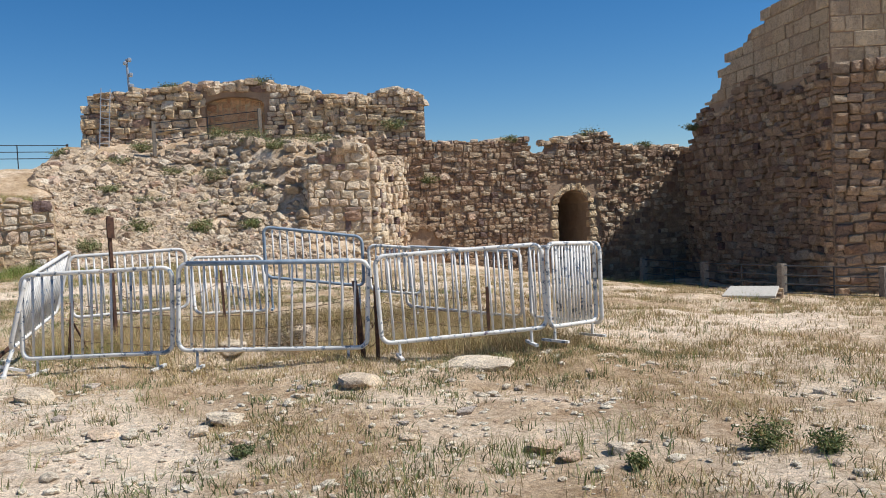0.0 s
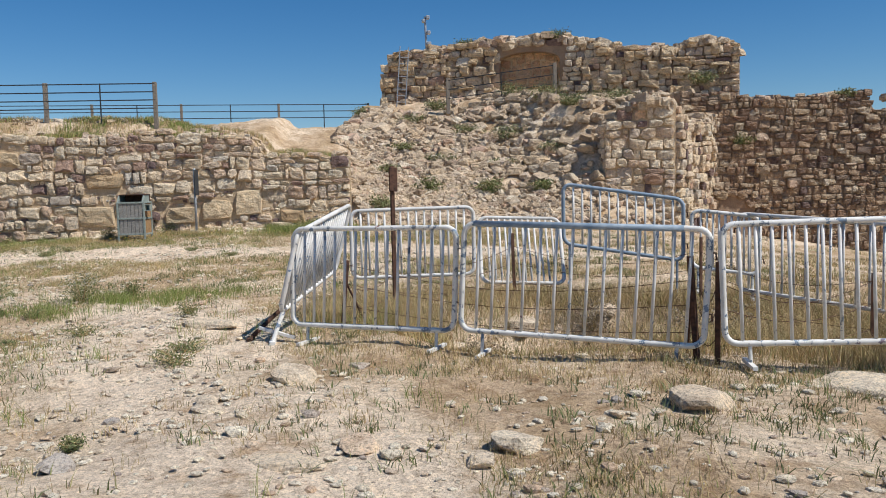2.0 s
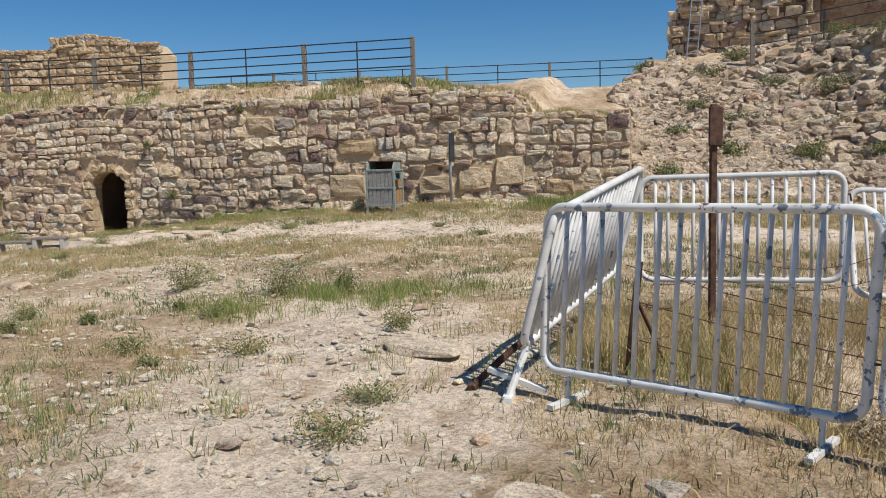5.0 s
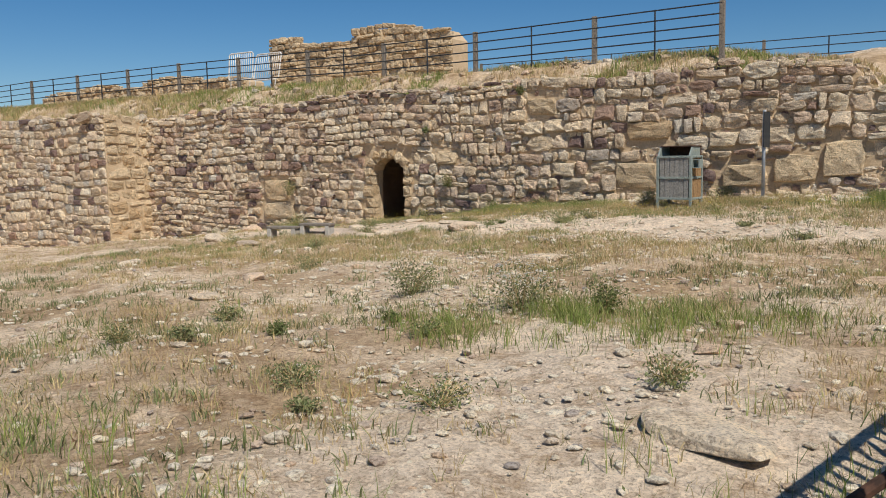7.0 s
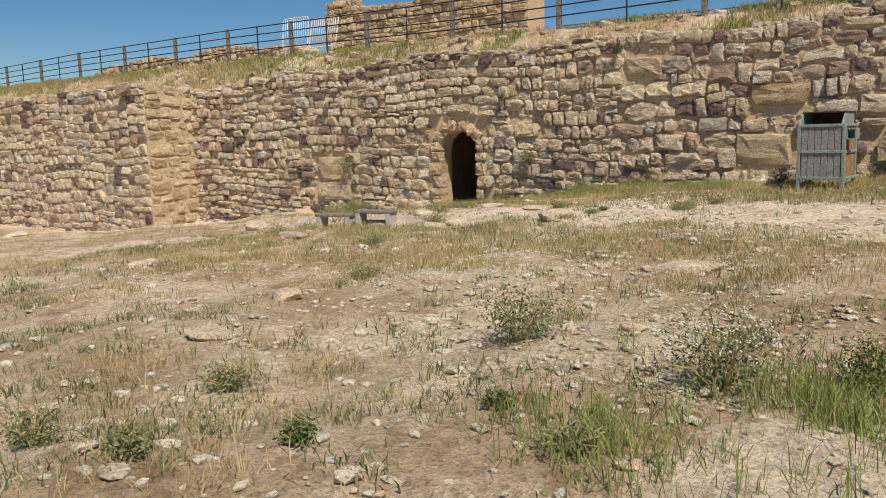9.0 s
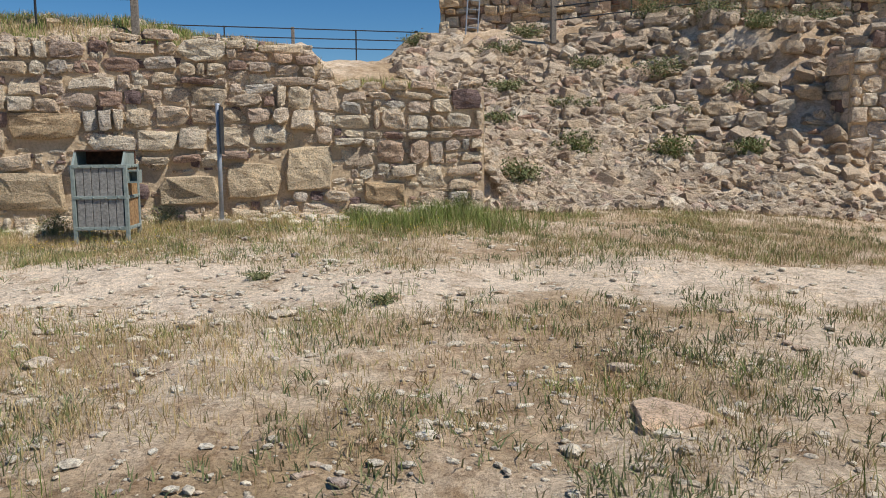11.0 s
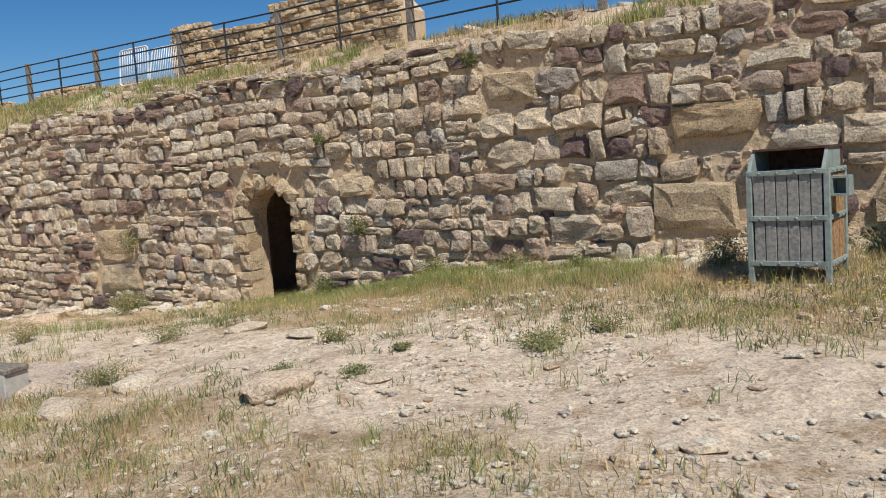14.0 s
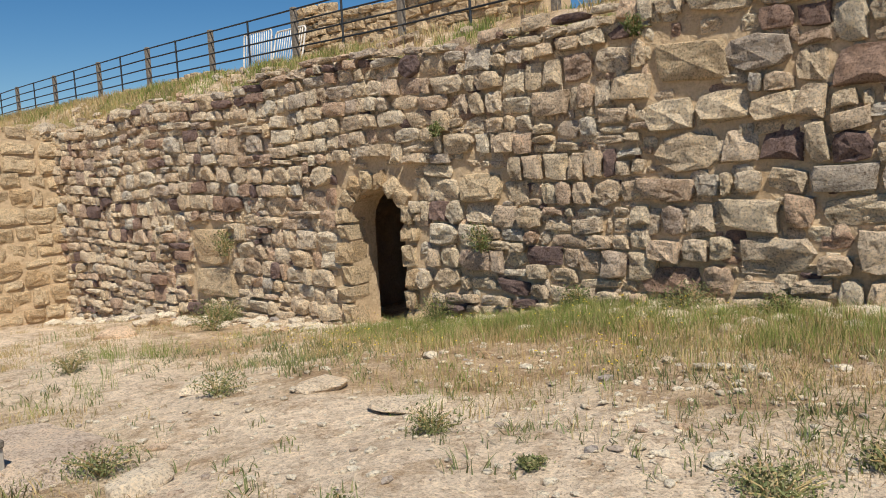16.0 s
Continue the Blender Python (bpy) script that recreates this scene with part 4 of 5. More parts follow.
# ---- sign post ----
sign = empty("sign_post", pose(-4.06, 24.95, float(land(-4.06, 24.95)), 0, 0, 0))
part("pole", tube(bmesh.new(), [(0, 0, -0.05), (0, 0, 1.72)], 0.033, 12), M_GALV, sign, smooth=True)
bm = bmesh.new()
box(bm, 0.035, 0.055, -0.26, 0.26, 1.0, 1.68, bevel=0.004)
part("plate", bm, M_DARK, sign, "dark sign plate seen edge-on")
bm = bmesh.new()
box(bm, -0.17, 0.15, -0.13, 0.14, -0.06, 0.05, bevel=0.03)
part("footing", bm, M_CONCRETE, sign, "rough concrete footing")
tagged(sign, "grey steel sign post with its dark plate edge-on", "sign post")

# ---- low bench frames in the yard ----
for i, x in enumerate((-11.8, -11.1)):
    ob = empty("low_bench", pose(x, 19.29 + 0.16 * i, float(land(x, 19.4)), 0, 0, 14))
    bm = bmesh.new()
    box(bm, 0, 0.64, -0.12, 0.12, 0.19, 0.24, bevel=0.01)
    part("seat", bm, M_POSTWOOD, ob)
    for x0 in (0.02, 0.54):
        bm = bmesh.new()
        box(bm, x0, x0 + 0.08, -0.12, 0.12, -0.05, 0.2, bevel=0.008)
        part("leg", bm, M_CONCRETE, ob)
    tagged(ob, "low weathered wooden bench on stone blocks", "bench", "benches in the yard")

# ---- mast with cameras, ladder ----
mast = empty("camera_mast", pose(3.5, 38.6, 6.6))
part("pole", tube(bmesh.new(), [(0, 0, 0), (-0.06, 0, 2.2)], 0.05, 8), M_GALV, mast)
for z, x, s_ in ((1.0, 0.08, 0.10), (1.5, 0.08, 0.08), (2.0, -0.14, 0.07), (2.15, 0.05, 0.08), (0.7, -0.04, 0.08)):
    bm = bmesh.new()
    box(bm, x - s_, x + s_, -0.2, 0.05, z - s_, z + s_, bevel=0.03)
    part("camera_housing", bm, M_GALV, mast, "grey camera housing")
tagged(mast, "steel mast with grey surveillance cameras on the ruin", "mast")
lad = empty("ladder", pose(2.2, 36.9, 4.7, -6, 5, 0))
for x in (-0.18, 0.18):
    part("stile", tube(bmesh.new(), [(x, 0, 0), (x, 0, 2.6)], 0.02, 6), M_GALV, lad)
for k in range(9):
    part("rung", tube(bmesh.new(), [(-0.18, 0, 0.25 + k * 0.27), (0.18, 0, 0.25 + k * 0.27)], 0.014, 6), M_GALV, lad)
tagged(lad, "thin steel ladder leaning on the ruin", "ladder")

# ---- pit cover ----
cover = empty("pit_cover", pose(15.6, 15.0, float(land(15.6, 15.0)), 0, 0, 40))
bm = bmesh.new()
box(bm, -1.1, 1.1, -0.6, 0.6, 0.14, 0.2, bevel=0.01)
part("lid", bm, M_CONCRETE, cover)
for x, y in ((-1.1, -0.6), (1.1, -0.6), (-1.1, 0.6), (1.1, 0.6), (0, -0.6)):
    bm = bmesh.new()
    box(bm, x - 0.1, x + 0.1, y - 0.1, y + 0.1, -0.1, 0.14)
    part("block", bm, M_RUBBLE, cover)
tagged(cover, "flat pale cover lying on stone blocks", "cover")

# ---- loose rocks ----
def rock_mesh(seed, flat):
    """A broken limestone rock: a lump cut by several split planes."""
    rr = np.random.default_rng(900 + seed)
    bm = bmesh.new()
    bmesh.ops.create_icosphere(bm, subdivisions=3, radius=0.5)
    off = Vector((seed * 3.1, seed * 1.7, seed * 0.9))
    cuts = []
    for k in range(11):
        n = Vector(rr.normal(0, 1, 3)).normalized()
        cuts.append((n, rr.uniform(0.30, 0.44)))
    cuts.append((Vector((rr.uniform(-0.15, 0.15), rr.uniform(-0.15, 0.15), 1)).normalized(), 0.3))
    for v in bm.verts:
        n = v.co.normalized()
        p = n * 0.5 * (1.1 + 0.25 * noise.noise(n * 1.3 + off))
        for c, d in cuts:
            over = p.dot(c) - d
            if over > 0:
                p -= c * over * 0.96
        p *= 1 + 0.05 * noise.noise(n * 4 + off) + 0.03 * noise.noise(n * 9 + off)
        v.co = Vector((p.x * 1.15, p.y * 1.15, p.z * flat))
    me = bpy.data.meshes.new("rock")
    bm.to_mesh(me)
    bm.free()
    me.materials.append(M_ROCK)
    return me


ROCKS = [rock_mesh(i, 0.62) for i in range(7)] + [rock_mesh(20 + i, 0.3) for i in range(4)]


def rock(x, y, w, flat=False, spin=0.0):
    z = float(land(x, y))
    k = int(abs(x * 53 + y * 31)) % 7
    ob = new("rock", ROCKS[7 + k % 4] if flat else ROCKS[k])
    ob.matrix_basis = Matrix.LocRotScale((x, y, z + w * (0.01 if flat else 0.07) + 0.01), Euler((0.0 if flat else 0.1 * math.sin(x * 9), 0.0 if flat else 0.1 * math.cos(y * 7), x * 5 + spin)), (w, w * 0.78, w * (0.85 if flat else 0.78)))
    tagged(ob, "flat pale limestone slab half sunk in the ground" if flat else "pale rough limestone rock lying on the ground", "rock", "loose rocks")


for x, y, w in [(2.76, 7.85, .5), (1.26, 7.1, .34), (-0.24, 9.05, .42), (3.13, 5.05, .25), (3.5, 4.6, .19), (3.1, 6.2, .18), (3.2, 4.78, .16), (2.07, 7.7, .13), (0.97, 6.85, .19), (-1.49, 7.16, .24), (-1.9, 9.7, .13),
                (-1.69, 9.87, .1), (2.35, 7.68, .1), (-0.93, 12.78, .17), (-1.8, 13.28, .18), (-1.95, 14.4, .2), (-7.55, 14.85, .27), (-0.99, 11.16, .09), (-3.33, 12.89, .12), (-3.41, 12.08, .12), (-4.41, 14.92, .15), (-4.58, 18.1, .2),
                (-3.6, 14.0, .1), (-13.8, 19.7, .5), (-6.65, 12.62, .1), (-3.59, 13.12, .11), (-5.4, 14.5, .08), (-8.39, 13.89, .15), (-11.06, 15.72, .3), (-0.84, 8.45, .2), (2.36, 5.71, .16)]:
    rock(x, y, w)
for x, y, w in [(-5.06, 18.45, .13), (-4.08, 18.88, .15), (-3.81, 19.2, .18), (-5.08, 22.52, .12), (-1.25, 18.67, .1), (-2.0, 18.67, .11), (-2.64, 20.93, .12), (-9.52, 19.46, .45), (-9.68, 20.18, .36), (-7.93, 20.02, .46), (-16.05, 22.8, .5), (-17.9, 24.1, .45)]:
    rock(x, y, w)
for x, y, w in [(4.3, 8.24, .78), (-1.4, 11.84, .62), (-5.0, 17.25, .6), (-1.14, 16.39, .5), (-11.4, 18.4, .52), (-10.7, 20.0, 1.15), (-6.93, 13.64, .36), (-9.3, 21.83, .46), (-10.2, 21.8, .44), (-7.48, 20.48, .22), (-6.44, 21.16, .14), (-0.13, 7.04, .42),
                (0.3, 7.27, .3), (0.29, 9.52, .22), (5.72, 7.7, .28), (-0.82, 8.3, .22), (-3.08, 19.06, .2), (-3.54, 19.12, .2), (-5.02, 19.93, .2), (-11.54, 21.59, .56), (-25.9, 20.97, .9), (-21, 22.2, 0.7), (-5.18, 11.9, .16)]:
    rock(x, y, w, True)
for x, y, w in [(2.0, 11.3, .45), (2.5, 11.7, .4), (1.7, 10.9, .35), (3.2, 11.1, .5), (2.9, 12.0, .45), (1.3, 11.5, .4), (3.8, 11.7, .4), (2.3, 12.3, .5), (3.4, 12.4, .35), (4.2, 11.2, .35)]:
    rock(x, y, w)

# ---- random fields ----
def field(x, y, size, seed):
    """Smooth random field, 0 to 1."""
    g = np.random.default_rng(seed).random((64, 64))
    u, v = (np.asarray(x) / size) % 64, (np.asarray(y) / size) % 64
    i, j = np.floor(u).astype(int) % 64, np.floor(v).astype(int) % 64
    fu, fv = smooth(u - np.floor(u)), smooth(v - np.floor(v))
    i2, j2 = (i + 1) % 64, (j + 1) % 64
    return (g[i, j] * (1 - fu) + g[i2, j] * fu) * (1 - fv) + (g[i, j2] * (1 - fu) + g[i2, j2] * fu) * fv


def bare(x, y):
    """1 on trodden ground."""
    lane = np.exp(-((y - (19.9 - 0.12 * x + 0.2 * np.sin(x * 0.5))) / 0.8) ** 2) * (x > -15)
    yard = 1.2 * np.exp(-(((x + 2.7) / 0.9) ** 2 + ((y - 13.3) / 0.7) ** 2)) + 1.3 * np.exp(-(((x + 1.7) / 1.4) ** 2 + ((y - 11.0) / 2.5) ** 2)) + np.exp(-(((x + 0.4) / 1.4) ** 2 + ((y - 6.5) / 2.5) ** 2))
    apron = np.exp(-(((x + 7.2) / 3.0) ** 2 + ((y - 21.1) / 1.2) ** 2)) + 0.6 * np.exp(-(((x - 9.4) / 3.0) ** 2 + ((y - 10) / 2.5) ** 2))
    return np.clip((lane + yard + apron) * (0.6 + 0.8 * field(x, y, 0.7, 5)), 0, 1)


def blades(name, x, y, z, height, width, material, label, category, lean=0.35, seed=1, parent=None):
    """Grass blades, each a narrow bent leaf of its own."""
    r = np.random.default_rng(seed)
    n = len(x)
    a_ = r.uniform(0, math.tau, n)
    h = height * r.uniform(0.55, 1.25, n)
    l_ = np.abs(r.normal(0, lean, n)) * h
    dx, dy = np.cos(a_), np.sin(a_)
    w = width * r.uniform(0.6, 1.3, n)
    f = r.uniform(0, math.tau, n)
    sx, sy = np.cos(f) * w, np.sin(f) * w
    base = np.stack([x, y, z - 0.02], -1)
    mid = np.stack([x + dx * l_ * 0.35, y + dy * l_ * 0.35, z + h * 0.55], -1)
    tip = np.stack([x + dx * l_, y + dy * l_, z + h], -1)
    s_ = np.stack([sx, sy, np.zeros(n)], -1)
    v = np.stack([base - s_, base + s_, mid + s_ * 0.75, mid - s_ * 0.75, tip], 1).reshape(-1, 3)
    k = np.arange(n) * 5
    me = bpy.data.meshes.new(name)
    loops = np.stack([k, k + 1, k + 2, k + 3, k + 3, k + 2, k + 4], -1).reshape(-1)
    me.vertices.add(len(v))
    me.vertices.foreach_set("co", v.reshape(-1))
    me.loops.add(len(loops))
    me.loops.foreach_set("vertex_index", loops)
    me.polygons.add(2 * n)
    st = np.stack([np.arange(n) * 7, np.arange(n) * 7 + 4], -1).reshape(-1)
    me.polygons.foreach_set("loop_start", st)
    me.update(calc_edges=True)
    me.materials.append(material)
    ob = new(name, me)
    ob.parent = parent
    return tagged(ob, label, category, kind="stuff")


def scatter(n, x0, x1, y0, y1, keep, per, spread, seed):
    """Tuft centres kept with the given chance, each with several blades."""
    r = np.random.default_rng(seed)
    x, y = r.uniform(x0, x1, n), r.uniform(y0, y1, n)
    ok = r.random(n) < keep(x, y)
    x, y = np.repeat(x[ok], per), np.repeat(y[ok], per)
    return x + r.normal(0, spread, len(x)), y + r.normal(0, spread, len(x))


def in_yard(x, y):
    return (y < wall_y(np.minimum(x, 0)) - 0.1) & ((x > -22.4) | (y < 23))


def dry_keep(x, y):
    k = np.clip(field(x, y, 1.6, 11) * 1.7 - 0.4, 0.03, 1) * np.clip(2.0 * field(x, y, 0.45, 12) - 0.35, 0.04, 1) * np.clip(1.8 * field(x, y, 0.17, 13) - 0.1, 0.1, 1)
    pit = np.exp(-(((x - 2.8) / 2.4) ** 2 + ((y - 11.5) / 1.6) ** 2))
    front = np.exp(-((y - (10.3 - 0.45 * (x - 0.5))) / 0.5) ** 2) * (x > -0.5) * (x < 7)
    return np.clip(k * (1 - 0.93 * bare(x, y)) + 0.7 * pit + 0.5 * front, 0, 1) * in_yard(x, y)


def green_keep(x, y):
    d = wall_y(x) - y
    foot = np.exp(-((d - 0.9) / 0.7) ** 2) * ((x > -12.7) & (x < -7.5))
    patch = np.exp(-(((x + 1.1) / 1.2) ** 2 + ((y - 24.3) / 0.7) ** 2))
    some = sum(np.exp(-(((x - a_) / s_) ** 2 + ((y - b_) / (s_ * 0.6)) ** 2)) for a_, b_, s_ in ((-2.5, 14.4, 0.9), (-4.5, 10.3, 0.6), (3.2, 4.9, 0.55), (0.5, 11.4, 0.8), (-3.72, 13.22, 0.35), (-2.7, 14.0, 1.0), (-3.7, 13.2, 0.4), (19.5, 22.5, 1.6), (-14, 22, 0.6)))
    return np.clip(foot * 0.9 + patch * 1.2 + some * 0.8 + 0.05 * (field(x, y, 0.8, 21) > 0.7), 0, 1) * in_yard(x, y)


x, y = scatter(62000, -22, 12, 2.5, 26, dry_keep, 8, 0.05, 31)
blades("dry_grass", x, y, land(x, y), 0.06, 0.0035, M_STRAW, "short dry straw-coloured grass", "grass", 1.3, 41)
x, y = scatter(30000, -10, 8, 3, 17, dry_keep, 8, 0.05, 32)
blades("dry_grass", x, y, land(x, y), 0.075, 0.0022, M_STRAW, "dry straw-coloured grass in tufts", "grass", 1.1, 42)
x, y = scatter(20000, 7, 24, 4, 22, lambda x, y: np.clip(1.8 * field(x, y, 0.9, 14) - 0.35, 0.05, 1) * np.clip(2 * field(x, y, 0.3, 15) - 0.4, 0.05, 1), 8, 0.07, 39)
blades("dry_grass", x, y, land(x, y), 0.09, 0.005, M_STRAW, "dry grass on the ground towards the tower", "grass", 1.0, 49)
x, y = scatter(3600, -0.3, 6.3, 8.6, 13.6, lambda x, y: 0.9 * (y > 11.35 - 0.5 * (x + 0.3)) * (1 - 0.97 * np.exp(-(((x - 2.6) / 1.5) ** 2 + ((y - 11.2) / 1.0) ** 2))), 14, 0.07, 33)
blades("dry_grass", x, y, land(x, y), 0.26, 0.0025, M_STRAW, "tall dry grass filling the fenced pit", "grass", 0.9, 43)
x, y = scatter(42000, -14, 8, 3, 24, lambda x, y: np.clip(2.8 * field(x, y, 0.33, 23) - 1.05, 0, 0.9) * np.clip(2 * field(x, y, 1.9, 24) - 0.3, 0.1, 1) * (1 - 0.9 * bare(x, y)) * in_yard(x, y), 8, 0.045, 38)
blades("sage_weeds", x, y, land(x, y), 0.07, 0.0045, M_SAGE, "small grey-green weeds among the stones", "weeds", 1.2, 48)
x, y = scatter(46000, -18, 21, 3, 26, green_keep, 14, 0.06, 34)
blades("green_grass", x, y, land(x, y), 0.17, 0.0024, M_GRASS, "green spring grass along the wall's foot and in patches", "grass", 0.7, 44)


def off_lane(x, y):
    """Grass on both sides of the trodden lane."""
    d = np.abs(y - (19.9 - 0.12 * x + 0.2 * np.sin(x * 0.9)))
    return smooth((d - 0.75) / 0.7) * np.clip(field(x, y, 0.9, 25) * 1.7 - 0.25, 0, 1) * (1 - 0.9 * np.exp(-(((x + 7.3) / 2.8) ** 2 + ((y - 21.0) / 1.4) ** 2))) * in_yard(x, y)


x, y = scatter(17000, -12, 5, 16.2, 25.8, off_lane, 9, 0.06, 61)
blades("dry_grass", x, y, land(x, y), 0.085, 0.0026, M_STRAW, "dry grass beside the trodden lane", "grass", 0.9, 62)
x, y = scatter(9000, -12, 5, 16.2, 25.8, lambda x, y: off_lane(x, y) * (field(x, y, 0.7, 26) > 0.5), 9, 0.06, 63)
blades("green_grass", x, y, land(x, y), 0.08, 0.003, M_GRASS, "short green weeds beside the trodden lane", "weeds", 0.9, 64)
x, y = scatter(4200, -4.0, 3.4, 23.0, 25.9, lambda x, y: np.exp(-(((x + 1.1) / 1.1) ** 2 + ((y - 24.3) / 0.7) ** 2)) * np.clip(field(x, y, 0.5, 27) * 1.6, 0.2, 1), 12, 0.07, 65)
blades("green_grass", x, y, land(x, y), 0.26, 0.003, M_GRASS, "lush green grass at the end of the wall", "grass", 0.5, 66)
x, y = scatter(4600, -12.7, -7.0, 23.0, 25.6, lambda x, y: np.exp(-((wall_y(x) - y - 0.8) / 0.75) ** 2) * (y < wall_y(x) - 0.12) * np.clip(field(x, y, 0.6, 28) * 1.5 - 0.2, 0.1, 1), 9, 0.07, 67)
blades("green_grass", x, y, land(x, y), 0.15, 0.0026, M_GRASS, "green and straw grass along the foot of the long wall", "grass", 0.5, 68)
x, y = scatter(2800, -12.8, -3, 22.6, 25.6, lambda x, y: np.exp(-((wall_y(x) - y - 1.1) / 0.9) ** 2) * (y < wall_y(x) - 0.12), 10, 0.06, 69)
blades("dry_grass", x, y, land(x, y), 0.13, 0.0022, M_STRAW, "dry seeding grass along the foot of the long wall", "grass", 0.5, 70)
x, y = scatter(2600, -5, -1.2, 12.5, 15.2, lambda x, y: 0.7 * np.clip(field(x, y, 0.3, 30) * 1.6, 0, 1) * np.clip(sum(np.exp(-(((x - a_) / 0.36) ** 2 + ((y - b_) / 0.24) ** 2)) for a_, b_ in ((-3.1, 14.05), (-2.3, 14.35), (-3.75, 13.25), (-1.7, 14.6))), 0, 1), 12, 0.06, 73)
blades("green_grass", x, y, land(x, y), 0.11, 0.0028, M_GRASS, "bright green grass patches in the yard", "grass", 0.8, 74)
x, y = scatter(5000, -40, -22.7, 23.3, 27, lambda x, y: np.clip(field(x, y, 1.0, 54), 0.1, 1), 8, 0.06, 71)
blades("bank_grass", x, y, np.where(y < 25.1, 2.66, hill(x, y)), 0.2, 0.005, M_STRAW, "dry grass on the top of the forward wall", "grass", 0.6, 72)
x, y = scatter(11000, -40, 0, 25.9, 29.5, lambda x, y: np.clip(field(x, y, 1.2, 51), 0.1, 1), 8, 0.06, 35)
blades("bank_grass", x, y, hill(x, y), 0.17, 0.006, M_STRAW, "dry grass on top of the bank", "grass", 0.5, 45)
x, y = scatter(11000, -40, 0, 25.8, 29.0, lambda x, y: 0.8 * (field(x, y, 1.5, 52) > 0.5), 8, 0.06, 36)
blades("bank_grass", x, y, hill(x, y), 0.16, 0.006, M_GRASS, "green grass on top of the bank", "grass", 0.5, 46)

# ---- shrubs ----
M_PETAL = plain("white_petals", (0.72, 0.72, 0.66), (0.84, 0.84, 0.8), 60, 0.7)
M_YELLOW = plain("yellow_petals", (0.70, 0.52, 0.05), (0.82, 0.64, 0.08), 60, 0.7)
x, y = scatter(900, -13.5, -1, 22.2, 25.4, lambda x, y: 0.6 * (field(x, y, 0.8, 29) > 0.5) * (y < wall_y(x) - 0.2), 2, 0.08, 81)
hz = land(x, y) + np.random.default_rng(5).uniform(0.06, 0.22, len(x))
c = np.stack([x, y, hz], -1)
v = np.stack([c + [-0.012, 0, 0], c + [0, -0.012, 0.006], c + [0.012, 0, 0], c + [0, 0.012, 0.006]], 1).reshape(-1, 3)
tagged(mesh_object("yellow_flowers", v.tolist(), (np.arange(len(c))[:, None] * 4 + np.arange(4)).tolist(), M_YELLOW), "tiny yellow flowers in the grass by the wall", "flowers", kind="stuff")

def shrub(x, y, z, w, h, n, material, label, leaf=0.018, seed=0, name="shrub", blossom=0):
    """Woody stems from one root, with many small leaves."""
    r = np.random.default_rng(seed + int(abs(x * 100)) + int(abs(y * 10)))
    ob = empty(name, pose(x, y, z))
    bm = bmesh.new()
    ends = []
    for k in range(16):
        a_, f = r.uniform(0, math.tau), r.uniform(0.3, 1.15)
        e_ = Vector((math.cos(a_) * w * 0.45 * f, math.sin(a_) * w * 0.45 * f, h * (1.05 - 0.45 * f) * r.uniform(0.7, 1.1)))
        tube(bm, [(0, 0, -0.03), e_ * 0.5 + Vector((0, 0, h * 0.1)), e_], 0.004, 4)
        ends.append(e_)
    part("stem", bm, M_STRAW, ob, "dry thin stems")
    e_ = np.array([ends[i] for i in r.integers(0, len(ends), n)])
    t = r.uniform(0.1, 1.08, n)[:, None]
    p_ = e_ * t + r.normal(0, 1, (n, 3)) * np.array([w, w, h * 0.8]) * 0.13
    p_[:, 2] = np.maximum(p_[:, 2], 0.0)
    d1 = r.normal(0, 1, (n, 3))
    d1 /= np.linalg.norm(d1, axis=1)[:, None]
    d2 = np.cross(d1, r.normal(0, 1, (n, 3)))
    d2 /= np.linalg.norm(d2, axis=1)[:, None]
    s_ = leaf * r.uniform(0.6, 1.4, n)[:, None]
    v = np.stack([p_ - d1 * s_, p_ + d2 * s_ * 0.4, p_ + d1 * s_, p_ - d2 * s_ * 0.4], 1).reshape(-1, 3)
    f = (np.arange(n)[:, None] * 4 + np.arange(4)).tolist()
    mesh_object("leaves", v.tolist(), f, material, ob)
    if blossom:
        c = p_[p_[:, 2] > h * 0.55][:blossom]
        s2 = 0.011
        fl = np.stack([c + [-s2, 0, 0.02], c + [0, -s2, 0.028], c + [s2, 0, 0.02], c + [0, s2, 0.026]], 1).reshape(-1, 3)
        mesh_object("blossom", fl.tolist(), (np.arange(len(c))[:, None] * 4 + np.arange(4)).tolist(), M_PETAL, ob)["label"] = "tiny white flowers"
    return tagged(ob, label, "shrub", "low shrubs")


for i, (x, y, w, h) in enumerate([(-1.39, 9.95, .5, .2), (-1.8, 12.46, .32, .2), (-2.83, 11.76, .42, .17), (-3.79, 11.64, .34, .14), (-3.44, 11.37, .16, .09), (-1.47, 10.77, .46, .15), (-3.85, 13.13, .3, .1), (-1.58, 7.69, .15, .1), (-6.85, 21.67, .36, .13), (-6.72, 21.57, .46, .17),
                                  (-8.69, 21.46, .3, .15), (-7.63, 20.48, .2, .08), (-6.43, 22.09, .26, .13), (-8.21, 20.35, .18, .1), (-10.1, 20.1, .4, .2), (-7.85, 21.32, .15, .06), (-13.56, 21.25, .4, .24), (-5.86, 12.96, .3, .16), (-5.96, 11.97, .3, .16), (-7.71, 15.96, .4, .2),
                                  (-2.28, 19.21, .22, .1), (-3.34, 20.55, .26, .09), (-11, 21.4, .4, .2), (-12.5, 19.0, .4, .18), (-9, 17.5, .35, .15), (-5.25, 12.02, .16, .14), (1.16, 5.99, .15, .1)]):
    shrub(x, y, float(land(x, y)), w * 1.1, h, 800, M_SAGE, "low grey-green cushion shrub on the bare ground", 0.012, i)
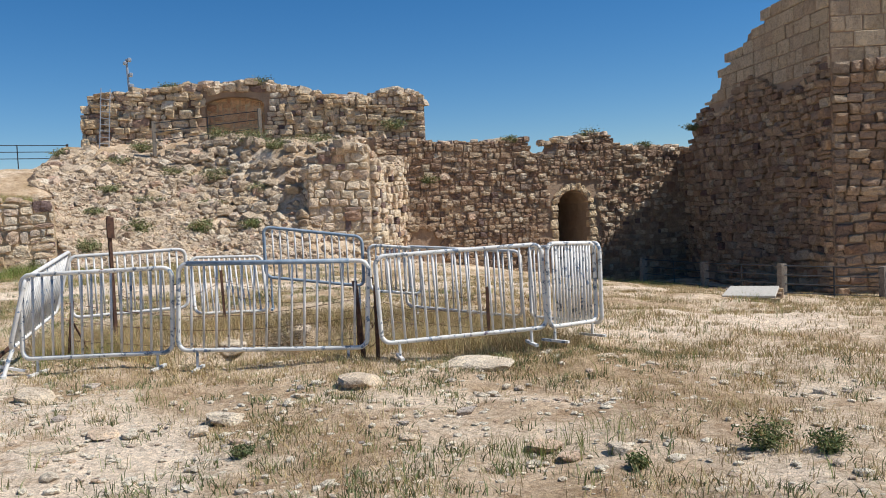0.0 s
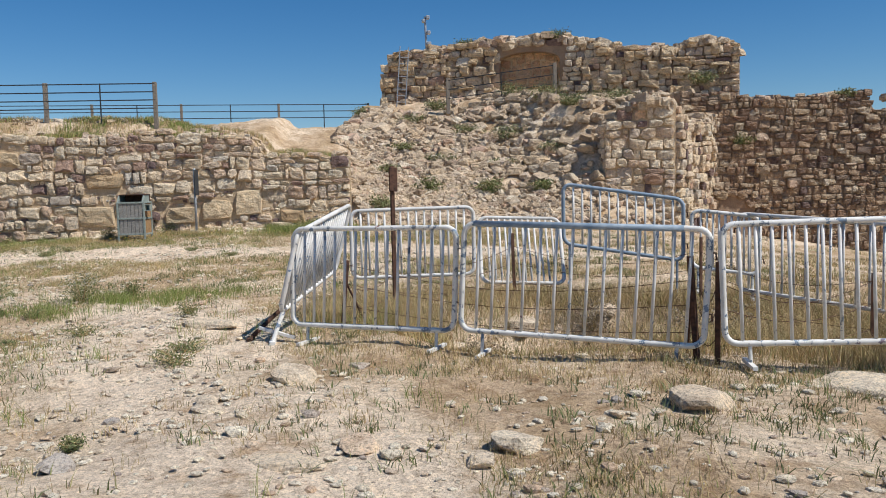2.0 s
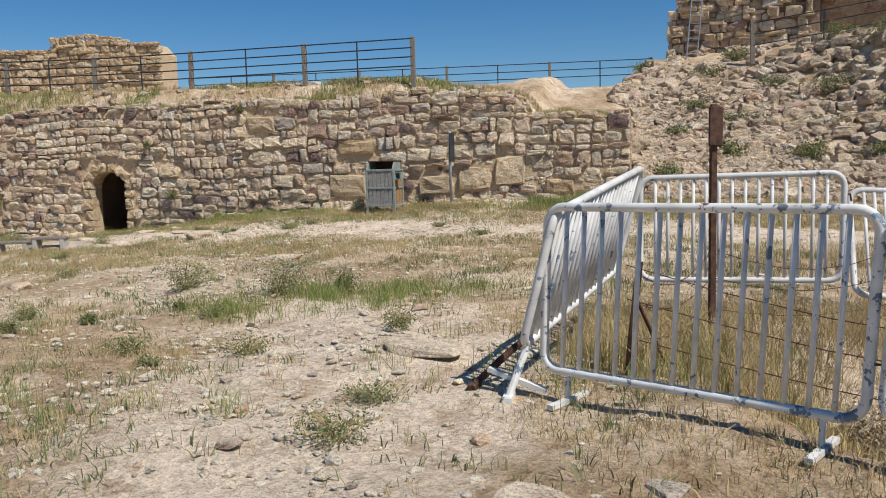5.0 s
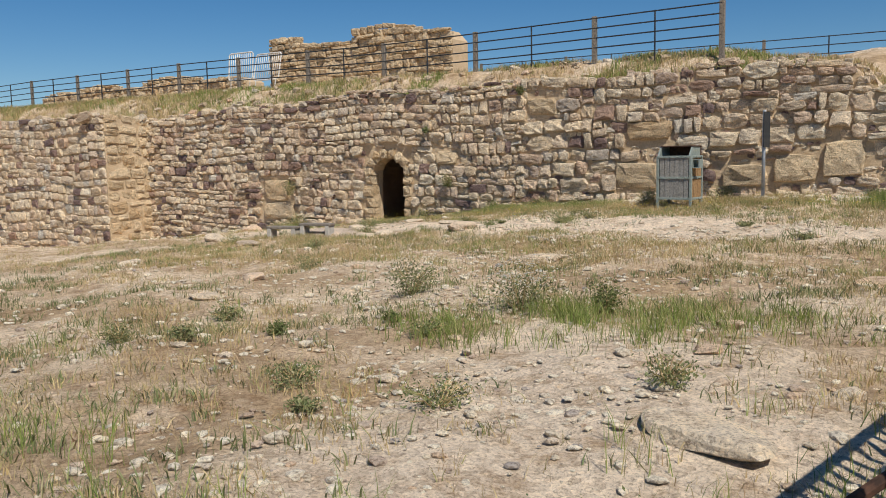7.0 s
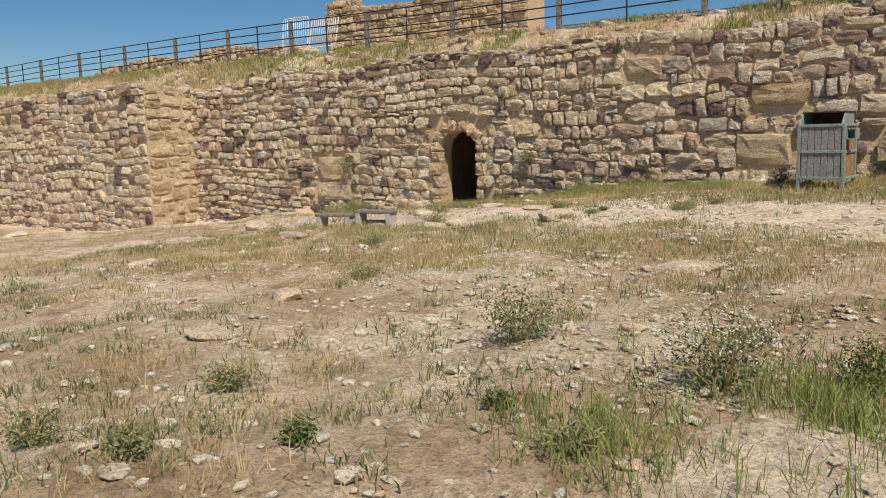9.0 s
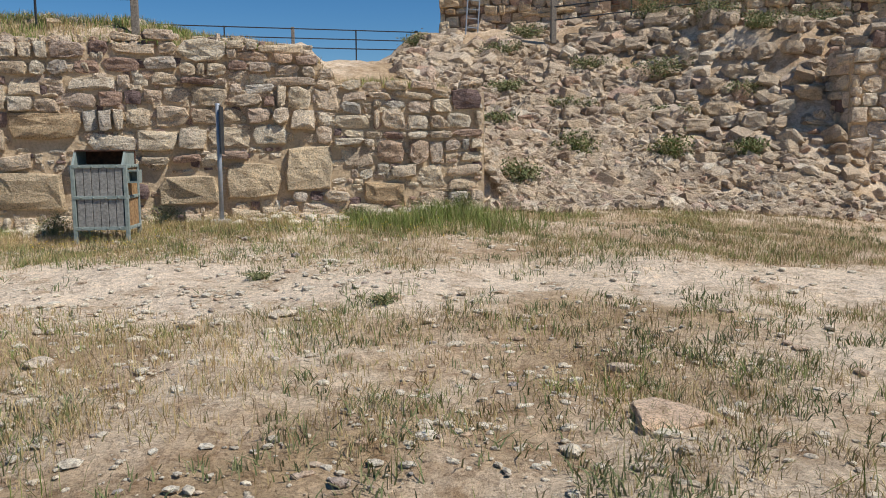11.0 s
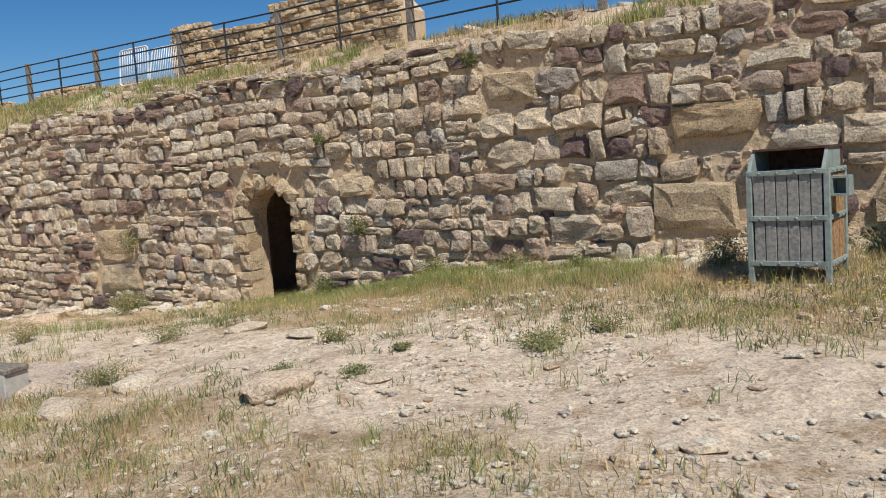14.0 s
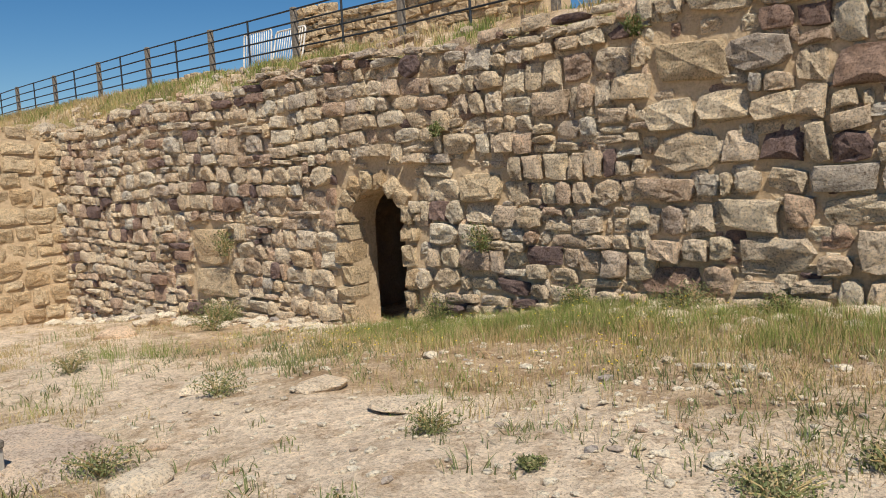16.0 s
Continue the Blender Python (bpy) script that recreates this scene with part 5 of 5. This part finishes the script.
for i, (x, y, w, h) in enumerate([(-4.93, 14.42, .62, .4), (-3.56, 14.07, .7, .42), (-4.93, 25.4, .6, .36), (-6.33, 24.75, .45, .36), (-2.08, 25.3, .45, .25), (-9.1, 25.2, .65, .3), (-12.2, 25.0, .45, .45), (-15.48, 23.9, .57, .5), (-16.4, 24.7, .5, .4), (-0.51, 24.9, .45, .45), (-10.3, 25.2, .4, .3), (-8.2, 25.3, .4, .25)]):
    shrub(x, y, float(land(x, y)), w, h, 1700, M_SAGE if i in (0, 1, 2, 3, 5) else M_BUSH, "bushy green wild plant by the wall" if i > 1 else "bushy flowering weed in dry grass", 0.013, 40 + i, blossom=150 if i == 1 else 0)
for i, (x, y, w, h) in enumerate([(4.33, 4.05, .36, .23), (4.61, 3.78, .26, .16), (-3.0, 14.55, .35, .28), (-4.4, 13.43, .14, .08), (-4.84, 12.55, .15, .1), (3.4, 4.28, .13, .1)]):
    shrub(x, y, float(land(x, y)), w, h, 1500, M_BUSH, "fresh green weed clump", 0.013, 60 + i)
for i, (x, y, w, h) in enumerate([(3.6, 10.7, 1.1, .6), (2.5, 10.5, .7, .45), (4.3, 11.1, .9, .55), (1.6, 11.6, .6, .4), (3.2, 12.2, .8, .5)]):
    shrub(x, y, float(land(x, y)), w, h, 2200, M_BRUSH, "dead grey-brown brush growing in the pit", 0.016, 70 + i)
for i, (x, y, w, h) in enumerate([(2.6, 28.6, .9, .55), (4.6, 28.5, .9, .5), (6.2, 28.3, .8, .4), (5.6, 31.5, 1.3, .6), (7.2, 32.0, 1.4, .7), (1.0, 27.0, .7, .6), (9.6, 31, 1.2, .6), (2.5, 34.5, 1.2, .5), (0.6, 36.8, 1.0, .4), (3.6, 35.8, 1.1, .5), (8.4, 34.4, 1.2, .5), (7.0, 29.8, .9, .4), (4.4, 33.0, 1.2, .4), (6.4, 33.4, 1.3, .5), (9.2, 32.6, 1.5, .6), (10.4, 33.2, 1.2, .6), (7.8, 30.8, 1.0, .4), (2.0, 32.0, 1.0, .3), (1.4, 30.2, .8, .3), (5.2, 30.0, .9, .3), (3.2, 30.8, 1.0, .35)]):
    shrub(x, y, float(hill(x, y)), w, h, 1200, M_BUSH if i < 3 else M_SAGE, "scrubby bush growing in the rubble slope", 0.035, 80 + i)
for i, (x, z, w) in enumerate([(-16.7, 0.35, .45), (-11.6, 0.55, .35), (-9.6, 2.7, .2), (-12.2, 1.9, .18)]):
    shrub(x, float(wall_y(x)) - 0.2, z, w, w, 500, M_BUSH, "small plant rooted in the wall's joints", 0.018, 120 + i)
for i, (x, y, z, w) in enumerate([(8.6, 35.7, 7.3, 1.1), (22.2, 30.8, 4.5, 1.2), (18.2, 30.9, 4.3, .9), (25.0, 30.3, 4.0, .8), (13.8, 33.3, 5.2, 1.3), (12.4, 31.8, 3.9, 1.4), (14.2, 31.0, 2.7, 1.0), (5.0, 36.9, 7.2, .9), (26.2, 28.3, 4.6, .8)]):
    shrub(x, y, z, w, w * 0.4, 900, M_SAGE, "dry shrub growing on top of the ruin", 0.04, 140 + i)

# ---- rubble slope ----
r = np.random.default_rng(77)
items = []
for k in range(4200):
    x = r.uniform(-0.4, 12.8)
    y = r.uniform(25.9, 37.5)
    if field(x, y, 1.3, 61) < 0.34 and y > 29.5:
        continue
    low = np.clip(1 - (y - 26) / 4, 0, 1)
    s_ = r.uniform(0.09, 0.24) * (1.0 + 0.6 * (r.random() < 0.12)) * (1.0 if low > 0.2 else 1.25)
    if x < 0.1 and y < wall_y(x) + 1.2:
        continue
    z = float(hill(x, y))
    if z < float(land(x, y)) - 0.15:
        continue
    items.append(((RUBBLES if r.random() < 0.7 else STONES)[int(r.integers(8))], Matrix.LocRotScale((x, y, z + s_ * 0.12), Euler((r.uniform(-0.6, 0.6), r.uniform(-0.5, 0.5), r.uniform(-0.9, 0.9))), (s_ * r.uniform(1.0, 1.7), s_ * 1.1, s_ * r.uniform(0.6, 1.0)))))
for k in range(3000):
    x, y = (r.uniform(0.15, 4.5), 25.75 + 4.2 * r.random() ** 1.3) if k % 2 else (r.uniform(-0.2, 7.5), 25.75 + abs(r.normal(0, 1.3)))
    s_ = r.uniform(0.08, 0.21)
    z = float(hill(x, y))
    if z < float(land(x, y)) - 0.15 or (x < 0.15 and y < 27):
        z = float(land(x, y))
    if x < 0.2 and y > 25.9:
        continue
    items.append((RUBBLES[int(r.integers(8))], Matrix.LocRotScale((x, y, z + s_ * 0.3), Euler((r.uniform(-0.7, 0.7), r.uniform(-0.6, 0.6), r.uniform(-3, 3))), (s_ * r.uniform(1.0, 1.7), s_ * 1.1, s_ * r.uniform(0.6, 1.0)))))
for k in range(1100):
    x, y, s_ = r.uniform(0.2, 4.2), r.uniform(28.5, 33.5), r.uniform(0.08, 0.26)
    items.append((RUBBLES[int(r.integers(8))], Matrix.LocRotScale((x, y, float(hill(x, y)) + s_ * 0.15), Euler((r.uniform(-0.6, 0.6), r.uniform(-0.5, 0.5), r.uniform(-3, 3))), (s_ * r.uniform(1.0, 1.7), s_ * 1.1, s_ * r.uniform(0.5, 0.9)))))
# rows of blocks that still lie in course across the slope
for row, (ya, yb, xa, xb) in enumerate([(30.2, 29.6, 3.0, 8.4), (30.9, 30.2, 2.4, 8.6), (31.9, 31.2, 3.6, 9.4), (33.2, 32.3, 5.0, 10.5), (34.8, 33.9, 4.0, 11.0), (29.2, 28.9, 5.5, 8.4)]):
    x = xa
    while x < xb:
        w = r.uniform(0.3, 0.6)
        y = ya + (yb - ya) * (x - xa) / (xb - xa) + r.normal(0, 0.08)
        items.append((STONES[int(r.integers(14))], Matrix.LocRotScale((x, y, float(hill(x, y)) + 0.10), Euler((r.normal(0, 0.12), r.normal(0, 0.1), r.normal(-0.15, 0.1))), (w, 0.4, r.uniform(0.26, 0.4)))))
        x += w + r.uniform(0.0, 0.12)
tagged(joined("rubble", items, None), "heaps of loose pale rubble and fallen blocks on the slope", "rubble")
# blocks and stones on the bank behind the wall and on broken wall tops
items = []
for k in range(300):
    x = r.uniform(-26, -0.5)
    y = float(wall_y(x)) + r.uniform(0.2, 3.2)
    s_ = r.uniform(0.08, 0.22)
    z = float(hill(x, y)) if y > wall_y(x) + 1.3 else float(wall_top(x)) - 0.05
    items.append((RUBBLES[int(r.integers(8))], Matrix.LocRotScale((x, y, z + s_ * 0.1), Euler((r.normal(0, 0.3), r.normal(0, 0.3), r.uniform(0, 6))), (s_ * 1.5, s_ * 1.2, s_ * 0.8))))
for k in range(170):
    x, y, s_ = r.uniform(-40, -22.6), r.uniform(23.2, 25.4), r.uniform(0.15, 0.4)
    items.append((RUBBLES[int(r.integers(8))], Matrix.LocRotScale((x, y, 2.68), Euler((r.normal(0, 0.3), r.normal(0, 0.3), r.uniform(0, 6))), (s_ * 1.5, s_ * 1.2, s_ * 0.8))))
for k in range(260):
    u = r.uniform(0.2, 14.5)
    p_ = Vector((*R1, 0)) + dR * u + Vector((-dR.y, dR.x, 0)) * r.uniform(0, 1.1)
    s_ = r.uniform(0.2, 0.5)
    items.append((STONES[int(r.integers(14))], Matrix.LocRotScale((p_.x, p_.y, ruin_high(u) - 0.05 + r.uniform(-0.1, 0.15)), Euler((0, r.normal(0, 0.2), r.uniform(0, 6))), (s_ * 1.4, s_, s_ * 0.7))))
for k in range(200):
    u = r.uniform(0.2, 15)
    s_ = r.uniform(0.15, 0.4)
    items.append((STONES[int(r.integers(14))], Matrix.LocRotScale((C1[0] + u, C1[1] - 0.08 * u + r.uniform(0, 1.4), arch_high(u) + r.uniform(-0.1, 0.1)), Euler((0, r.normal(0, 0.2), r.uniform(0, 6))), (s_ * 1.4, s_, s_ * 0.7))))
for k in range(170):
    u = r.uniform(0, 4.8)
    s_ = r.uniform(0.2, 0.5)
    dx, dy = (K3[0] - K2[0]) / 4.88, (K3[1] - K2[1]) / 4.88
    w = r.uniform(0, 0.85)
    items.append((STONES[int(r.integers(14))], Matrix.LocRotScale((K2[0] + dx * u - dy * w, K2[1] + dy * u + dx * w, kret_high(u) + r.uniform(-0.12, 0.1)), Euler((0, r.normal(0, 0.2), r.uniform(0, 6))), (s_ * 1.4, s_, s_ * 0.7))))
for k in range(60):
    u, w = r.uniform(0, 2.2), r.uniform(0, 0.85)
    s_ = r.uniform(0.2, 0.45)
    items.append((STONES[int(r.integers(14))], Matrix.LocRotScale((K1[0] + 0.98 * u + 0.18 * w, K1[1] - 0.18 * u + 0.98 * w, knob_high(u) + r.uniform(-0.12, 0.05)), Euler((0, r.normal(0, 0.2), r.uniform(0, 6))), (s_ * 1.4, s_, s_ * 0.7))))
tagged(joined("rubble", items, None), "loose stones lying on the bank and broken wall tops", "rubble")

# ---- pebbles and stones at the foot of the wall ----
def pebble_mesh(seed):
    bm = bmesh.new()
    bmesh.ops.create_icosphere(bm, subdivisions=1, radius=0.5)
    rr = np.random.default_rng(seed)
    for v in bm.verts:
        v.co = Vector((v.co.x * rr.uniform(0.8, 1.2), v.co.y * rr.uniform(0.8, 1.2), v.co.z * rr.uniform(0.5, 0.8)))
    me = bpy.data.meshes.new("pebble")
    bm.to_mesh(me)
    bm.free()
    me.materials.append(M_FIELD)
    return me


PEBBLES = [pebble_mesh(300 + i) for i in range(8)]
r = np.random.default_rng(79)


def strew(name, x, y, size, label):
    """Small stones, half sunk, joined in one mesh."""
    k = len(x)
    z = land(x, y) + size * 0.12
    spin, squash = r.uniform(0, math.tau, k), r.uniform(0.55, 1.0, k)
    which = r.integers(0, len(PEBBLES), k)
    vs, fs, at = [], [], 0
    for i, me in enumerate(PEBBLES):
        sel = which == i
        co = np.array([v.co for v in me.vertices])
        fa = np.array([tuple(p.vertices) for p in me.polygons])
        c, s_ = np.cos(spin[sel])[:, None], np.sin(spin[sel])[:, None]
        w = size[sel][:, None]
        px, py = co[:, 0] * w * 1.4, co[:, 1] * w
        q = np.stack([px * c - py * s_ + x[sel][:, None], px * s_ + py * c + y[sel][:, None], co[:, 2] * w * squash[sel][:, None] + z[sel][:, None]], -1)
        vs.append(q.reshape(-1, 3))
        fs.append((fa[None] + (np.arange(sel.sum()) * len(co))[:, None, None]).reshape(-1, 3) + at)
        at += sel.sum() * len(co)
    me = bpy.data.meshes.new(name)
    me.from_pydata(np.concatenate(vs).tolist(), [], np.concatenate(fs).tolist())
    me.materials.append(M_FIELD)
    tagged(new(name, me), label, "pebbles", kind="stuff")


x, y = r.uniform(-17, 10, 150000), r.uniform(2.2, 25.5, 150000)
keep = (y < wall_y(x) - 0.1) & (r.random(150000) < np.exp(-((x - (0.5 - 0.28 * y)) / 5.2) ** 2) * np.clip(1.8 * field(x, y, 1.1, 71) - 0.2, 0.12, 1) * np.clip(1.4 * field(x, y, 0.37, 72), 0.25, 1))
x, y = x[keep], y[keep]
k = len(x)
strew("pebbles", x, y, 0.012 + 0.055 * r.random(k) ** 3 + (r.random(k) < 0.02) * r.uniform(0.02, 0.09, k), "scattered pale pebbles and small stones")
x = r.uniform(-22, 0, 600)
y = wall_y(x) - np.abs(r.normal(0.15, 0.35, 600)) - 0.1
strew("pebbles", x, y, r.uniform(0.06, 0.24, 600), "fallen stones along the foot of the long wall")
x, y = np.concatenate([r.uniform(-3, 8, 380), r.uniform(-13, 4, 620)]), np.concatenate([r.uniform(3, 8.6, 380), r.uniform(8, 21, 620)])
keep = (r.random(1000) < np.clip(1.8 * field(x, y, 0.8, 74) - 0.2, 0.1, 1)) & ~((x > -0.6) & (x < 6.6) & (y > 8.6) & (y < 13.6))
x, y = x[keep], y[keep]
strew("small_stones", x, y, r.uniform(0.05, 0.085, len(x)) + 0.05 * r.random(len(x)) ** 3, "pale fist-sized stones lying about the yard")
